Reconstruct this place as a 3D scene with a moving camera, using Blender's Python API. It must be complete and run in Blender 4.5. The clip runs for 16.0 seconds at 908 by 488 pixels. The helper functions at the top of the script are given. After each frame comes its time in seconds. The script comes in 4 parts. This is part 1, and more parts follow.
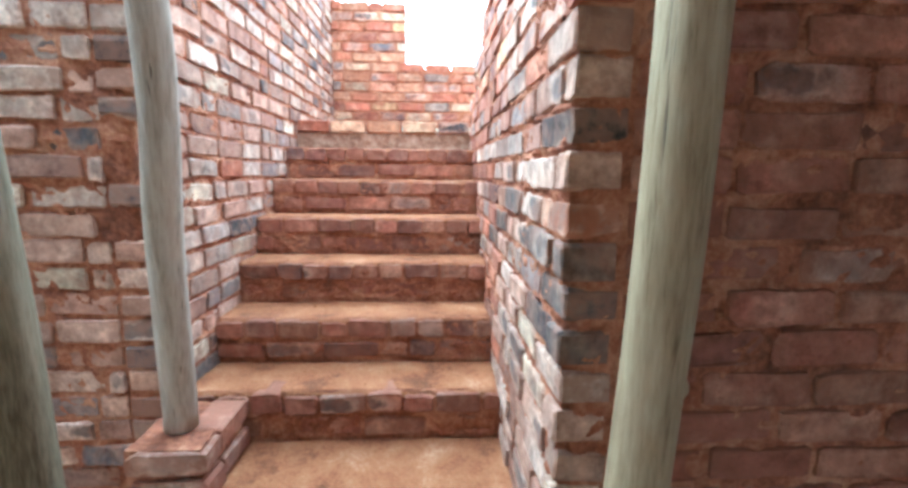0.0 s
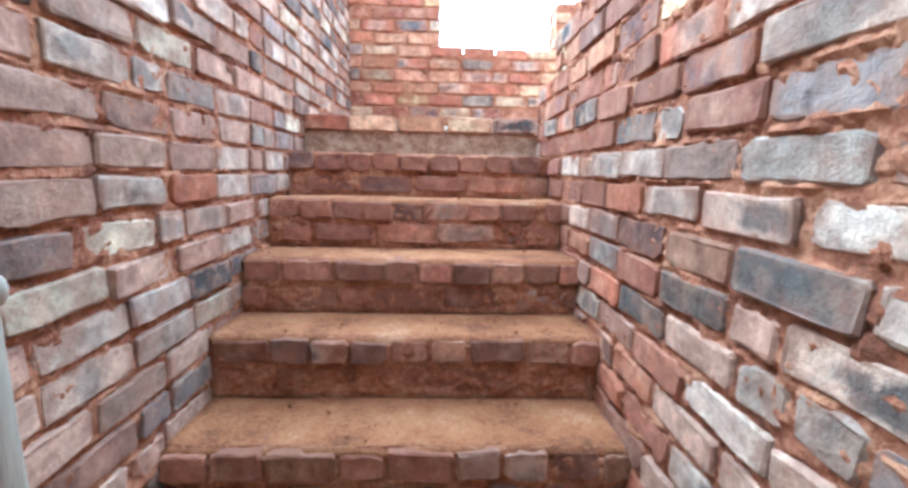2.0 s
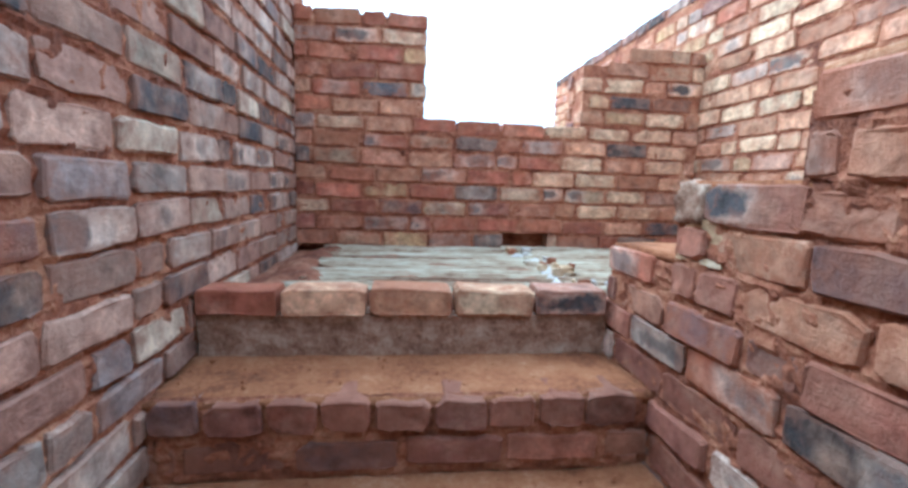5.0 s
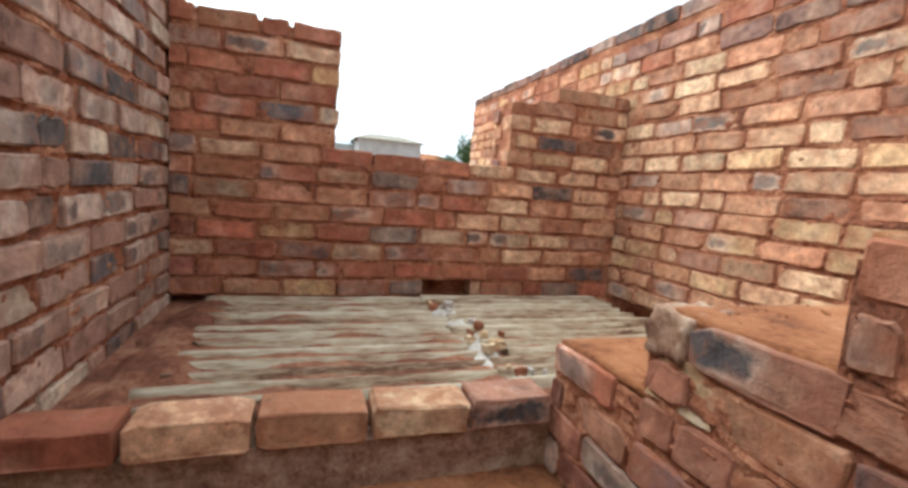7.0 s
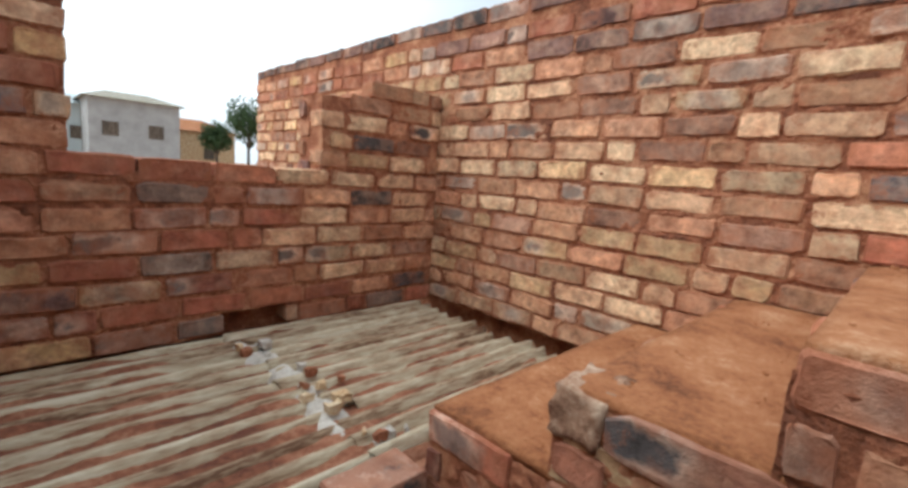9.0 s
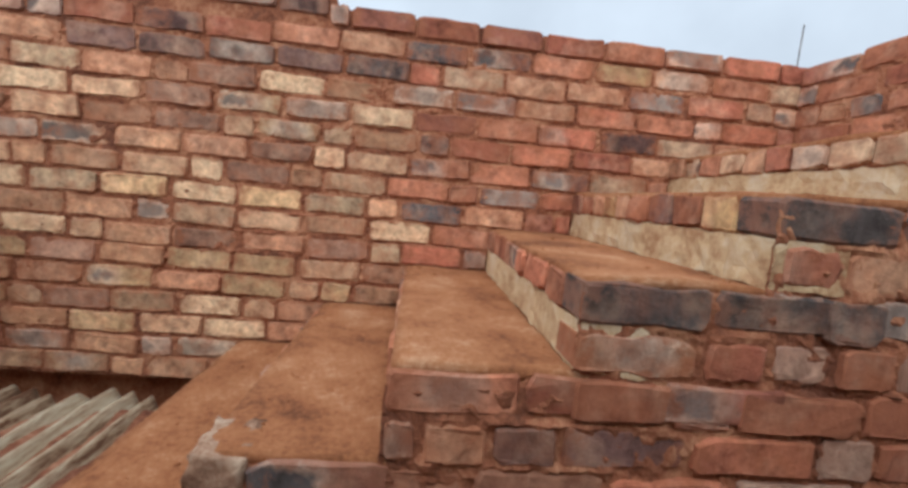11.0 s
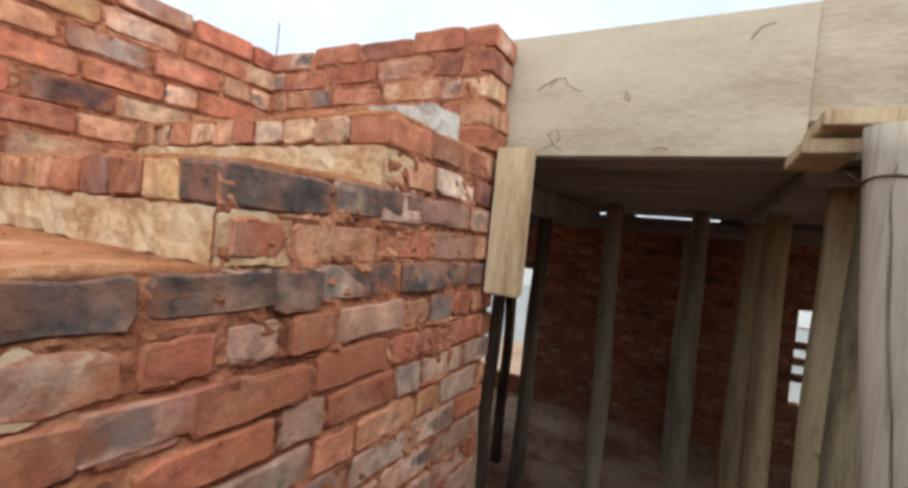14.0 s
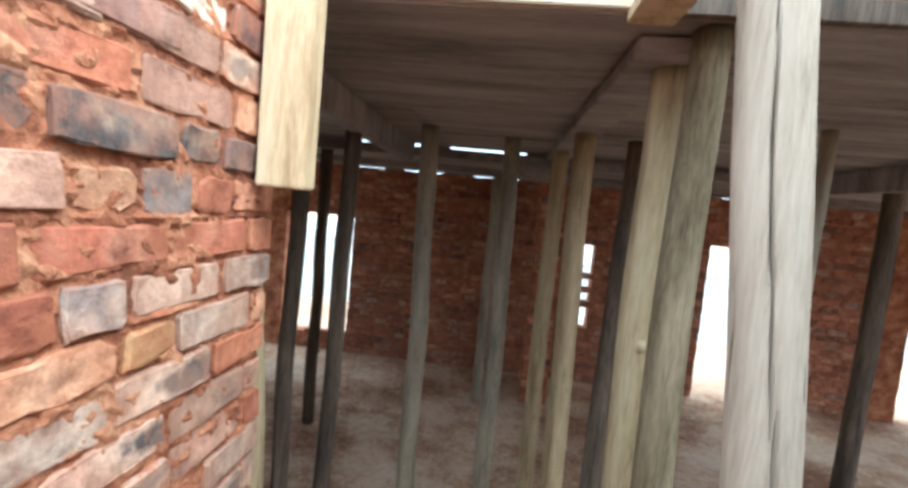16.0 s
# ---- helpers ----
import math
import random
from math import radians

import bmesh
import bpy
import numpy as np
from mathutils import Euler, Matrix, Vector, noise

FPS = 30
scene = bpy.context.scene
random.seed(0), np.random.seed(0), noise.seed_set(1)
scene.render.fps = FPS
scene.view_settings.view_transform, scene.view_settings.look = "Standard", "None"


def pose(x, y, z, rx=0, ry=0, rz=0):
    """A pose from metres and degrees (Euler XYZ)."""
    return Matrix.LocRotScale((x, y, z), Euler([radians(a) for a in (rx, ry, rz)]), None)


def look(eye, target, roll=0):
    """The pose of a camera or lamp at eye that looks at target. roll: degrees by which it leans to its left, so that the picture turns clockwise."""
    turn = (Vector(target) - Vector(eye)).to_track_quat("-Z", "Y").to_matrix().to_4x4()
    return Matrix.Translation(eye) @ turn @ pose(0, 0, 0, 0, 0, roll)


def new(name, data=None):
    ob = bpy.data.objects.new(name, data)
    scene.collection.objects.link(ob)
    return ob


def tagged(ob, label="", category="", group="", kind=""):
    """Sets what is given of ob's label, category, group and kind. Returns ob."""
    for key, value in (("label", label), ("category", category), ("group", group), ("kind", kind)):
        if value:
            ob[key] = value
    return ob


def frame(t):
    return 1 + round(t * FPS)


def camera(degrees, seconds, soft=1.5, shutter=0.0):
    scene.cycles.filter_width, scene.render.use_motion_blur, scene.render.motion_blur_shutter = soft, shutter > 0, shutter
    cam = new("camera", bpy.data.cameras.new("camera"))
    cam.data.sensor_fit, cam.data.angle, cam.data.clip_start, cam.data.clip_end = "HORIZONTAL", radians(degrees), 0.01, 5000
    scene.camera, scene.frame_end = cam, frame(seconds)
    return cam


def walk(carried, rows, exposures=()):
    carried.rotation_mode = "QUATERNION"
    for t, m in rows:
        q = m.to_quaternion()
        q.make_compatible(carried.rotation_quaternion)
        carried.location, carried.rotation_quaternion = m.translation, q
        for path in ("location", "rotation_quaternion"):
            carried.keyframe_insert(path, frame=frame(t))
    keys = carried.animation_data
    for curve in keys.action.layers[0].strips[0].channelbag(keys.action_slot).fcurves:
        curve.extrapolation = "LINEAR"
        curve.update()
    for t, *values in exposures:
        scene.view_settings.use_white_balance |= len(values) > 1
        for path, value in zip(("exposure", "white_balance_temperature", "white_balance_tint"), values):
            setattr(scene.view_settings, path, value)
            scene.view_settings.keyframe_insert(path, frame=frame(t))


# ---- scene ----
cam = camera(90.2, 16.0, 3.2)
PATH = [
    (0, (0.278, -1.507, 0.978), (0.377, 0.465, 0.663), 0.7),
    (0.5, (0.222, -1.299, 0.999), (0.269, 0.675, 0.681), 0.5),
    (1, (0.159, -1.097, 1.006), (0.19, 0.876, 0.68), 1.2),
    (1.5, (0.088, -0.849, 1.022), (0.114, 1.126, 0.707), 1.1),
    (2, (0.053, -0.692, 1.037), (0.122, 1.282, 0.723), 1.2),
    (2.5, (0.063, -0.482, 1.106), (0.15, 1.487, 0.768), 0.9),
    (3, (0.059, -0.258, 1.199), (0.198, 1.717, 0.918), 0.7),
    (3.5, (0.025, -0.107, 1.28), (0.172, 1.869, 1.008), 0.9),
    (4, (-0.055, 0.065, 1.38), (0.135, 2.042, 1.141), 1.4),
    (6.5, (-0.076, 0.582, 1.778), (0.326, 2.521, 1.495), 4.6),
    (7, (-0.07, 0.628, 1.786), (0.555, 2.513, 1.546), 4.6),
    (7.5, (-0.052, 0.667, 1.785), (0.783, 2.473, 1.582), 4.1),
    (8, (-0.039, 0.761, 1.818), (0.942, 2.49, 1.603), 4.2),
    (10.5, (-0.205, 0.96, 2.049), (1.751, 1.263, 1.76), 5.3),
    (11, (-0.172, 0.948, 2.052), (1.809, 0.769, 1.849), 5.5),
    (11.5, (-0.145, 0.928, 2.053), (1.759, 0.328, 1.926), 6.1),
    (12, (-0.135, 0.899, 2.059), (1.645, -0.009, 1.963), 5.6),
    (12.5, (-0.125, 0.861, 2.061), (1.552, -0.226, 1.982), 4.9),
    (13, (-0.096, 0.832, 2.059), (1.429, -0.459, 1.993), 5.0),
    (13.5, (-0.087, 0.808, 2.052), (1.265, -0.663, 1.978), 5.1),
    (14, (-0.087, 0.754, 2.035), (0.878, -0.997, 1.974), 5.6),
    (14.5, (-0.06, 0.657, 2.001), (0.7, -1.191, 1.905), 5.4),
    (15, (-0.048, 0.544, 1.937), (0.557, -1.358, 1.815), 5.5),
    (15.5, (-0.027, 0.445, 1.881), (0.324, -1.517, 1.724), 5.5),
    (16, (-0.017, 0.372, 1.838), (0.173, -1.612, 1.679), 5.5),
]
walk(cam, [(t, look(eye, target, roll)) for t, eye, target, roll in PATH],
     [(0.0, 2.95, 4300, -8), (1.5, 2.7, 4200, -8), (3.0, 2.12, 3980, -10), (3.5, 1.75, 3830, -10), (4.2, 1.45, 3780, -9), (6.3, 0.8, 5350, 4), (8.2, 0.42, 5550, 4), (10.5, -0.05, 5450, 6), (13.0, 0.13, 5700, 7), (14.5, 0.62, 5600, 6), (15.3, 1.25, 5300, 2), (16.0, 1.85, 5050, -1)])

# ---- sky and sun ----
world = bpy.data.worlds.new("overcast_sky")
scene.world = world
world.use_nodes = True
wn, wl = world.node_tree.nodes, world.node_tree.links
wn.clear()
w_out = wn.new("ShaderNodeOutputWorld")
w_bg = wn.new("ShaderNodeBackground")
w_sky = wn.new("ShaderNodeTexSky")
w_sky.sky_type, w_sky.sun_disc = "NISHITA", False
w_sky.sun_elevation, w_sky.sun_rotation = radians(52), radians(-56)
w_sky.dust_density, w_sky.air_density = 6.0, 1.5
w_co = wn.new("ShaderNodeTexCoord")
w_noise = wn.new("ShaderNodeTexNoise")
w_noise.inputs["Scale"].default_value, w_noise.inputs["Detail"].default_value = 2.2, 5.0
w_ramp = wn.new("ShaderNodeValToRGB")
w_ramp.color_ramp.elements[0].position, w_ramp.color_ramp.elements[0].color = 0.3, (6.7, 6.72, 6.6, 1)
w_ramp.color_ramp.elements[1].position, w_ramp.color_ramp.elements[1].color = 0.7, (9.8, 9.8, 9.55, 1)
w_mix = wn.new("ShaderNodeMix")
w_mix.data_type = "RGBA"
w_mix.inputs["Factor"].default_value = 0.93
wl.new(w_co.outputs["Generated"], w_noise.inputs["Vector"])
wl.new(w_noise.outputs["Fac"], w_ramp.inputs["Fac"])
wl.new(w_sky.outputs["Color"], w_mix.inputs["A"])
wl.new(w_ramp.outputs["Color"], w_mix.inputs["B"])
w_sep = wn.new("ShaderNodeSeparateXYZ")
wl.new(w_co.outputs["Generated"], w_sep.inputs[0])
w_grad = wn.new("ShaderNodeValToRGB")
for w_el, (w_p, w_v) in zip([w_grad.color_ramp.elements[0], w_grad.color_ramp.elements[1], w_grad.color_ramp.elements.new(0.45), w_grad.color_ramp.elements.new(0.75)],
                            ((0.0, 0.85), (1.0, 1.2), (0.45, 1.0), (0.75, 1.15))):
    w_el.position, w_el.color = w_p, (w_v, w_v, w_v, 1)
wl.new(w_sep.outputs[2], w_grad.inputs["Fac"])
w_mul = wn.new("ShaderNodeMix")
w_mul.data_type, w_mul.blend_type = "RGBA", "MULTIPLY"
w_mul.inputs["Factor"].default_value = 1.0
wl.new(w_mix.outputs["Result"], w_mul.inputs["A"])
wl.new(w_grad.outputs["Color"], w_mul.inputs["B"])
w_dot = wn.new("ShaderNodeVectorMath")
w_dot.operation = "DOT_PRODUCT"
w_dot.inputs[1].default_value = (-0.51, 0.55, 0.66)
wl.new(w_co.outputs["Generated"], w_dot.inputs[0])
w_glow = wn.new("ShaderNodeValToRGB")
w_glow.color_ramp.elements[0].position, w_glow.color_ramp.elements[0].color = 0.1, (1.0, 1.0, 1.01, 1)
w_glow.color_ramp.elements[1].position, w_glow.color_ramp.elements[1].color = 0.85, (2.3, 2.25, 2.15, 1)
wl.new(w_dot.outputs["Value"], w_glow.inputs["Fac"])
w_mul2 = wn.new("ShaderNodeMix")
w_mul2.data_type, w_mul2.blend_type = "RGBA", "MULTIPLY"
w_mul2.inputs["Factor"].default_value = 1.0
wl.new(w_mul.outputs["Result"], w_mul2.inputs["A"])
wl.new(w_glow.outputs["Color"], w_mul2.inputs["B"])
wl.new(w_mul2.outputs["Result"], w_bg.inputs["Color"])
w_bg.inputs["Strength"].default_value = 0.1
wl.new(w_bg.outputs["Background"], w_out.inputs["Surface"])
sun = new("sun", bpy.data.lights.new("sun", "SUN"))
sun.data.energy, sun.data.angle, sun.data.color = 0.8, radians(25), (1.0, 0.93, 0.84)
sun.matrix_world = look((0, 0, 0), (0.62, -0.42, -0.95))


# ---- materials ----
def material(name, rough=0.9, metal=0.0):
    m = bpy.data.materials.new(name)
    m.use_nodes = True
    b = m.node_tree.nodes["Principled BSDF"]
    b.inputs["Roughness"].default_value, b.inputs["Metallic"].default_value = rough, metal
    b.inputs["Specular IOR Level"].default_value = 0.25
    return m, m.node_tree.nodes, m.node_tree.links, b


def math_node(n, l, op, a, b=None, c=None):
    k = n.new("ShaderNodeMath")
    k.operation = op
    k.use_clamp = op == "MULTIPLY_ADD"
    for i, v in enumerate((a, b, c)):
        if v is None:
            continue
        if isinstance(v, (int, float)):
            k.inputs[i].default_value = v
        else:
            l.new(v, k.inputs[i])
    return k.outputs[0]


def noise_node(n, l, vec, scale, detail=4.0, rough=0.6):
    k = n.new("ShaderNodeTexNoise")
    k.inputs["Scale"].default_value, k.inputs["Detail"].default_value, k.inputs["Roughness"].default_value = scale, detail, rough
    l.new(vec, k.inputs["Vector"])
    return k.outputs["Fac"]


def ramp_node(n, l, fac, stops, mode="LINEAR"):
    k = n.new("ShaderNodeValToRGB")
    k.color_ramp.interpolation = mode
    e = k.color_ramp.elements
    while len(e) < len(stops):
        e.new(0.5)
    for el, (p, c) in zip(e, stops):
        el.position, el.color = p, (*c, 1)
    l.new(fac, k.inputs["Fac"])
    return k.outputs["Color"]


def mix_node(n, l, fac, a, b, mode="MIX"):
    k = n.new("ShaderNodeMix")
    k.data_type, k.blend_type = "RGBA", mode
    for key, v in (("Factor", fac), ("A", a), ("B", b)):
        s = k.inputs[0] if key == "Factor" else k.inputs[6] if key == "A" else k.inputs[7]
        if isinstance(v, tuple):
            s.default_value = (*v, 1)
        elif isinstance(v, (int, float)):
            s.default_value = v
        else:
            l.new(v, s)
    return k.outputs[2]


def bump_node(n, l, height, b, strength=0.5, dist=0.004):
    k = n.new("ShaderNodeBump")
    k.inputs["Strength"].default_value, k.inputs["Distance"].default_value = strength, dist
    l.new(height, k.inputs["Height"])
    l.new(k.outputs["Normal"], b.inputs["Normal"])


def coords(n, kind="Object"):
    return n.new("ShaderNodeTexCoord").outputs[kind]


def stretched(n, l, vec, scale):
    k = n.new("ShaderNodeMapping")
    k.inputs["Scale"].default_value = scale
    l.new(vec, k.inputs["Vector"])
    return k.outputs["Vector"]


def brick_material(name, tints, soil, soil_amount, burn=0.76, depth=(0.75, 0.22)):
    """Clay stock brick: a tint per brick, mottling, burnt kiss marks, soil smears and fine pitting."""
    m, n, l, b = material(name, 0.92)
    info = n.new("ShaderNodeObjectInfo")
    rnd = info.outputs["Random"]
    local = coords(n)
    off = n.new("ShaderNodeVectorMath")
    off.operation = "MULTIPLY_ADD"
    comb = n.new("ShaderNodeCombineXYZ")
    for i, f in enumerate((37.0, 91.0, 53.0)):
        l.new(math_node(n, l, "MULTIPLY", rnd, f), comb.inputs[i])
    off.inputs[1].default_value = (1, 1, 1)
    l.new(local, off.inputs[0])
    l.new(comb.outputs[0], off.inputs[2])
    vec = off.outputs[0]
    base = ramp_node(n, l, rnd, tints, "CONSTANT")
    big = noise_node(n, l, vec, 9.0, 3.0)
    mid = noise_node(n, l, vec, 30.0, 5.0, 0.7)
    fine = noise_node(n, l, vec, 190.0, 4.0, 0.7)
    level = math_node(n, l, "ADD", math_node(n, l, "MULTIPLY", math_node(n, l, "FRACT", math_node(n, l, "MULTIPLY", rnd, 41.7)), 0.72), 0.66)
    shade = n.new("ShaderNodeCombineXYZ")
    for i in range(3):
        l.new(level, shade.inputs[i])
    base = mix_node(n, l, 1.0, base, shade.outputs[0], "MULTIPLY")
    base = mix_node(n, l, math_node(n, l, "MULTIPLY", math_node(n, l, "MULTIPLY_ADD", big, 4.0, -1.9), 0.5), base, (0.66, 0.42, 0.28), "MIX")
    base = mix_node(n, l, 0.8, base, ramp_node(n, l, mid, [(0.28, (0.48, 0.42, 0.41)), (0.48, (0.9, 0.88, 0.87)), (0.7, (1.2, 1.2, 1.18))]), "MULTIPLY")
    # kiln-burnt core with a paler rim on some bricks
    sep = n.new("ShaderNodeSeparateXYZ")
    l.new(local, sep.inputs[0])
    second = math_node(n, l, "FRACT", math_node(n, l, "MULTIPLY", rnd, 17.3))
    third = math_node(n, l, "FRACT", math_node(n, l, "MULTIPLY", rnd, 71.9))
    fourth = math_node(n, l, "FRACT", math_node(n, l, "MULTIPLY", rnd, 313.7))
    px = math_node(n, l, "MULTIPLY", math_node(n, l, "ADD", sep.outputs[0], math_node(n, l, "MULTIPLY_ADD", third, 0.16, -0.06)), math_node(n, l, "ADD", math_node(n, l, "MULTIPLY", fourth, 14.0), 8.0))
    pz = math_node(n, l, "MULTIPLY", sep.outputs[2], math_node(n, l, "ADD", math_node(n, l, "MULTIPLY", third, 14.0), 24.0))
    px = math_node(n, l, "POWER", math_node(n, l, "ABSOLUTE", px), 3.0)
    pz = math_node(n, l, "POWER", math_node(n, l, "ABSOLUTE", pz), 3.0)
    d = math_node(n, l, "POWER", math_node(n, l, "ADD", px, pz), 0.3333)
    d = math_node(n, l, "ADD", d, math_node(n, l, "MULTIPLY", math_node(n, l, "SUBTRACT", big, 0.5), 2.6))
    d = math_node(n, l, "ADD", d, math_node(n, l, "MULTIPLY", math_node(n, l, "SUBTRACT", mid, 0.5), 0.9))
    patch = math_node(n, l, "MULTIPLY_ADD", d, -2.6, 2.4)
    gate = math_node(n, l, "GREATER_THAN", second, burn)
    rim = math_node(n, l, "MULTIPLY", math_node(n, l, "MULTIPLY_ADD", d, -1.5, 2.4), math_node(n, l, "MULTIPLY", gate, 0.55))
    base = mix_node(n, l, rim, base, (0.66, 0.5, 0.38))
    patch = math_node(n, l, "MULTIPLY", math_node(n, l, "MULTIPLY", patch, gate), math_node(n, l, "MULTIPLY_ADD", third, *depth))
    base = mix_node(n, l, patch, base, mix_node(n, l, fourth, (0.06, 0.06, 0.063), (0.2, 0.165, 0.15)))
    # soil and mortar wiped over the face
    geo = n.new("ShaderNodeNewGeometry").outputs["Position"]
    smear = noise_node(n, l, geo, 5.0, 6.0, 0.7)
    wash = noise_node(n, l, geo, 13.0, 5.0, 0.65)
    base = mix_node(n, l, math_node(n, l, "MULTIPLY", math_node(n, l, "MULTIPLY_ADD", wash, 5.0, -2.3), 0.55), base, soil)
    cloud = noise_node(n, l, vec, 16.0, 4.0, 0.7)
    base = mix_node(n, l, 0.9, base, ramp_node(n, l, cloud, [(0.3, (0.5, 0.46, 0.45)), (0.5, (1.0, 1.0, 1.0)), (0.68, (1.3, 1.3, 1.28))]), "MULTIPLY")
    base = mix_node(n, l, math_node(n, l, "MULTIPLY", math_node(n, l, "MULTIPLY_ADD", smear, 4.0, soil_amount), 0.8), base, soil)
    ez = math_node(n, l, "MULTIPLY", math_node(n, l, "ABSOLUTE", sep.outputs[2]), 27.8)
    ex = math_node(n, l, "MULTIPLY", math_node(n, l, "ABSOLUTE", sep.outputs[0]), 9.1)
    edge = math_node(n, l, "ADD", math_node(n, l, "MAXIMUM", ez, ex), math_node(n, l, "MULTIPLY", math_node(n, l, "SUBTRACT", mid, 0.5), 2.2))
    edge = math_node(n, l, "MULTIPLY", math_node(n, l, "MULTIPLY_ADD", edge, 4.0, -3.1), 0.68)
    base = mix_node(n, l, edge, base, tuple(0.85 * v for v in soil))
    specks = math_node(n, l, "GREATER_THAN", fine, 0.69)
    base = mix_node(n, l, math_node(n, l, "MULTIPLY", specks, 0.35), base, (0.62, 0.5, 0.42))
    l.new(base, b.inputs["Base Color"])
    hgt = math_node(n, l, "ADD", math_node(n, l, "MULTIPLY", mid, 1.0), math_node(n, l, "MULTIPLY", fine, 0.45))
    bump_node(n, l, hgt, b, 0.8, 0.006)
    return m


TINTS = [(0.0, (0.62, 0.25, 0.14)), (0.13, (0.7, 0.38, 0.22)), (0.26, (0.56, 0.2, 0.11)), (0.38, (0.74, 0.5, 0.31)), (0.50, (0.42, 0.16, 0.1)),
         (0.59, (0.7, 0.36, 0.2)), (0.70, (0.24, 0.13, 0.11)), (0.76, (0.64, 0.29, 0.17)), (0.87, (0.7, 0.45, 0.21)), (0.94, (0.17, 0.15, 0.15))]
TINTS_PALE = [(0.0, (0.72, 0.46, 0.31)), (0.16, (0.62, 0.33, 0.21)), (0.3, (0.8, 0.6, 0.44)), (0.40, (0.5, 0.25, 0.16)), (0.52, (0.72, 0.43, 0.28)),
              (0.66, (0.38, 0.28, 0.24)), (0.72, (0.76, 0.56, 0.41)), (0.83, (0.56, 0.29, 0.19)), (0.89, (0.78, 0.62, 0.4)), (0.96, (0.18, 0.17, 0.175))]


def faded(stops, grey=0.03, level=0.76):
    return [(p, tuple(level * (v * (1 - grey) + grey * (0.3 * c[0] + 0.6 * c[1] + 0.1 * c[2])) for v in c)) for p, c in stops]


TINTS, TINTS_PALE = faded(TINTS), faded(TINTS_PALE, 0.2, 0.8)
M_BRICK = brick_material("clay_brick", TINTS, (0.37, 0.132, 0.062), -1.95, 0.84)
M_PALE = brick_material("pale_clay_brick", TINTS_PALE, (0.34, 0.18, 0.12), -1.95, 0.72)
M_DARK = brick_material("burnt_brick", [(0.0, (0.12, 0.088, 0.078)), (0.3, (0.19, 0.11, 0.09)), (0.55, (0.09, 0.074, 0.068)), (0.8, (0.26, 0.14, 0.11))], (0.3, 0.14, 0.09), -2.3, 0.8)
M_SLATE = brick_material("grey_burnt_brick", [(0.0, (0.13, 0.112, 0.1)), (0.3, (0.21, 0.16, 0.13)), (0.5, (0.09, 0.08, 0.076)), (0.75, (0.29, 0.195, 0.15))], (0.3, 0.16, 0.11), -2.25, 0.7)
M_RED = brick_material("red_brick", faded([(0.0, (0.5, 0.17, 0.1)), (0.35, (0.42, 0.14, 0.085)), (0.6, (0.58, 0.22, 0.12)), (0.85, (0.34, 0.13, 0.09))], 0.0, 0.88), (0.35, 0.13, 0.066), -1.85, 0.72)
M_PEACH = brick_material("peach_brick", faded([(0.0, (0.74, 0.46, 0.27)), (0.2, (0.66, 0.36, 0.2)), (0.4, (0.78, 0.55, 0.33)), (0.55, (0.6, 0.3, 0.17)), (0.72, (0.76, 0.5, 0.26)), (0.88, (0.44, 0.24, 0.16))], 0.02, 0.86),
                         (0.38, 0.14, 0.066), -2.2, 0.86)
M_SPOT = brick_material("fire_marked_brick", faded([(0.0, (0.58, 0.25, 0.14)), (0.5, (0.5, 0.19, 0.11))], 0.1, 0.9), (0.34, 0.15, 0.09), -2.5, -1.0, (0.1, 0.95))
# Soil-smeared brick of the steps; its dark tone also paints shade on walls.
M_STEPSHADE = brick_material("step_and_shade_brick", [(0.0, (0.36, 0.14, 0.09)), (0.25, (0.44, 0.19, 0.12)), (0.5, (0.25, 0.105, 0.075)), (0.7, (0.46, 0.24, 0.15)), (0.88, (0.15, 0.09, 0.08))],
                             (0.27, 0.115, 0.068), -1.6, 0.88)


def simple_material(name, stops, scale=6.0, fine=60.0, rough=0.9, bump=0.5, dist=0.004, stretch=(1, 1, 1), kind="Object", metal=0.0):
    m, n, l, b = material(name, rough, metal)
    vec = stretched(n, l, coords(n, kind), stretch)
    big = noise_node(n, l, vec, scale, 5.0, 0.65)
    small = noise_node(n, l, vec, fine, 5.0, 0.7)
    f = math_node(n, l, "ADD", math_node(n, l, "MULTIPLY", big, 0.65), math_node(n, l, "MULTIPLY", small, 0.35))
    f = math_node(n, l, "MULTIPLY_ADD", f, 1.7, -0.35)
    col = ramp_node(n, l, f, stops)
    l.new(col, b.inputs["Base Color"])
    bump_node(n, l, math_node(n, l, "ADD", math_node(n, l, "MULTIPLY", big, 0.6), small), b, bump, dist)
    return m


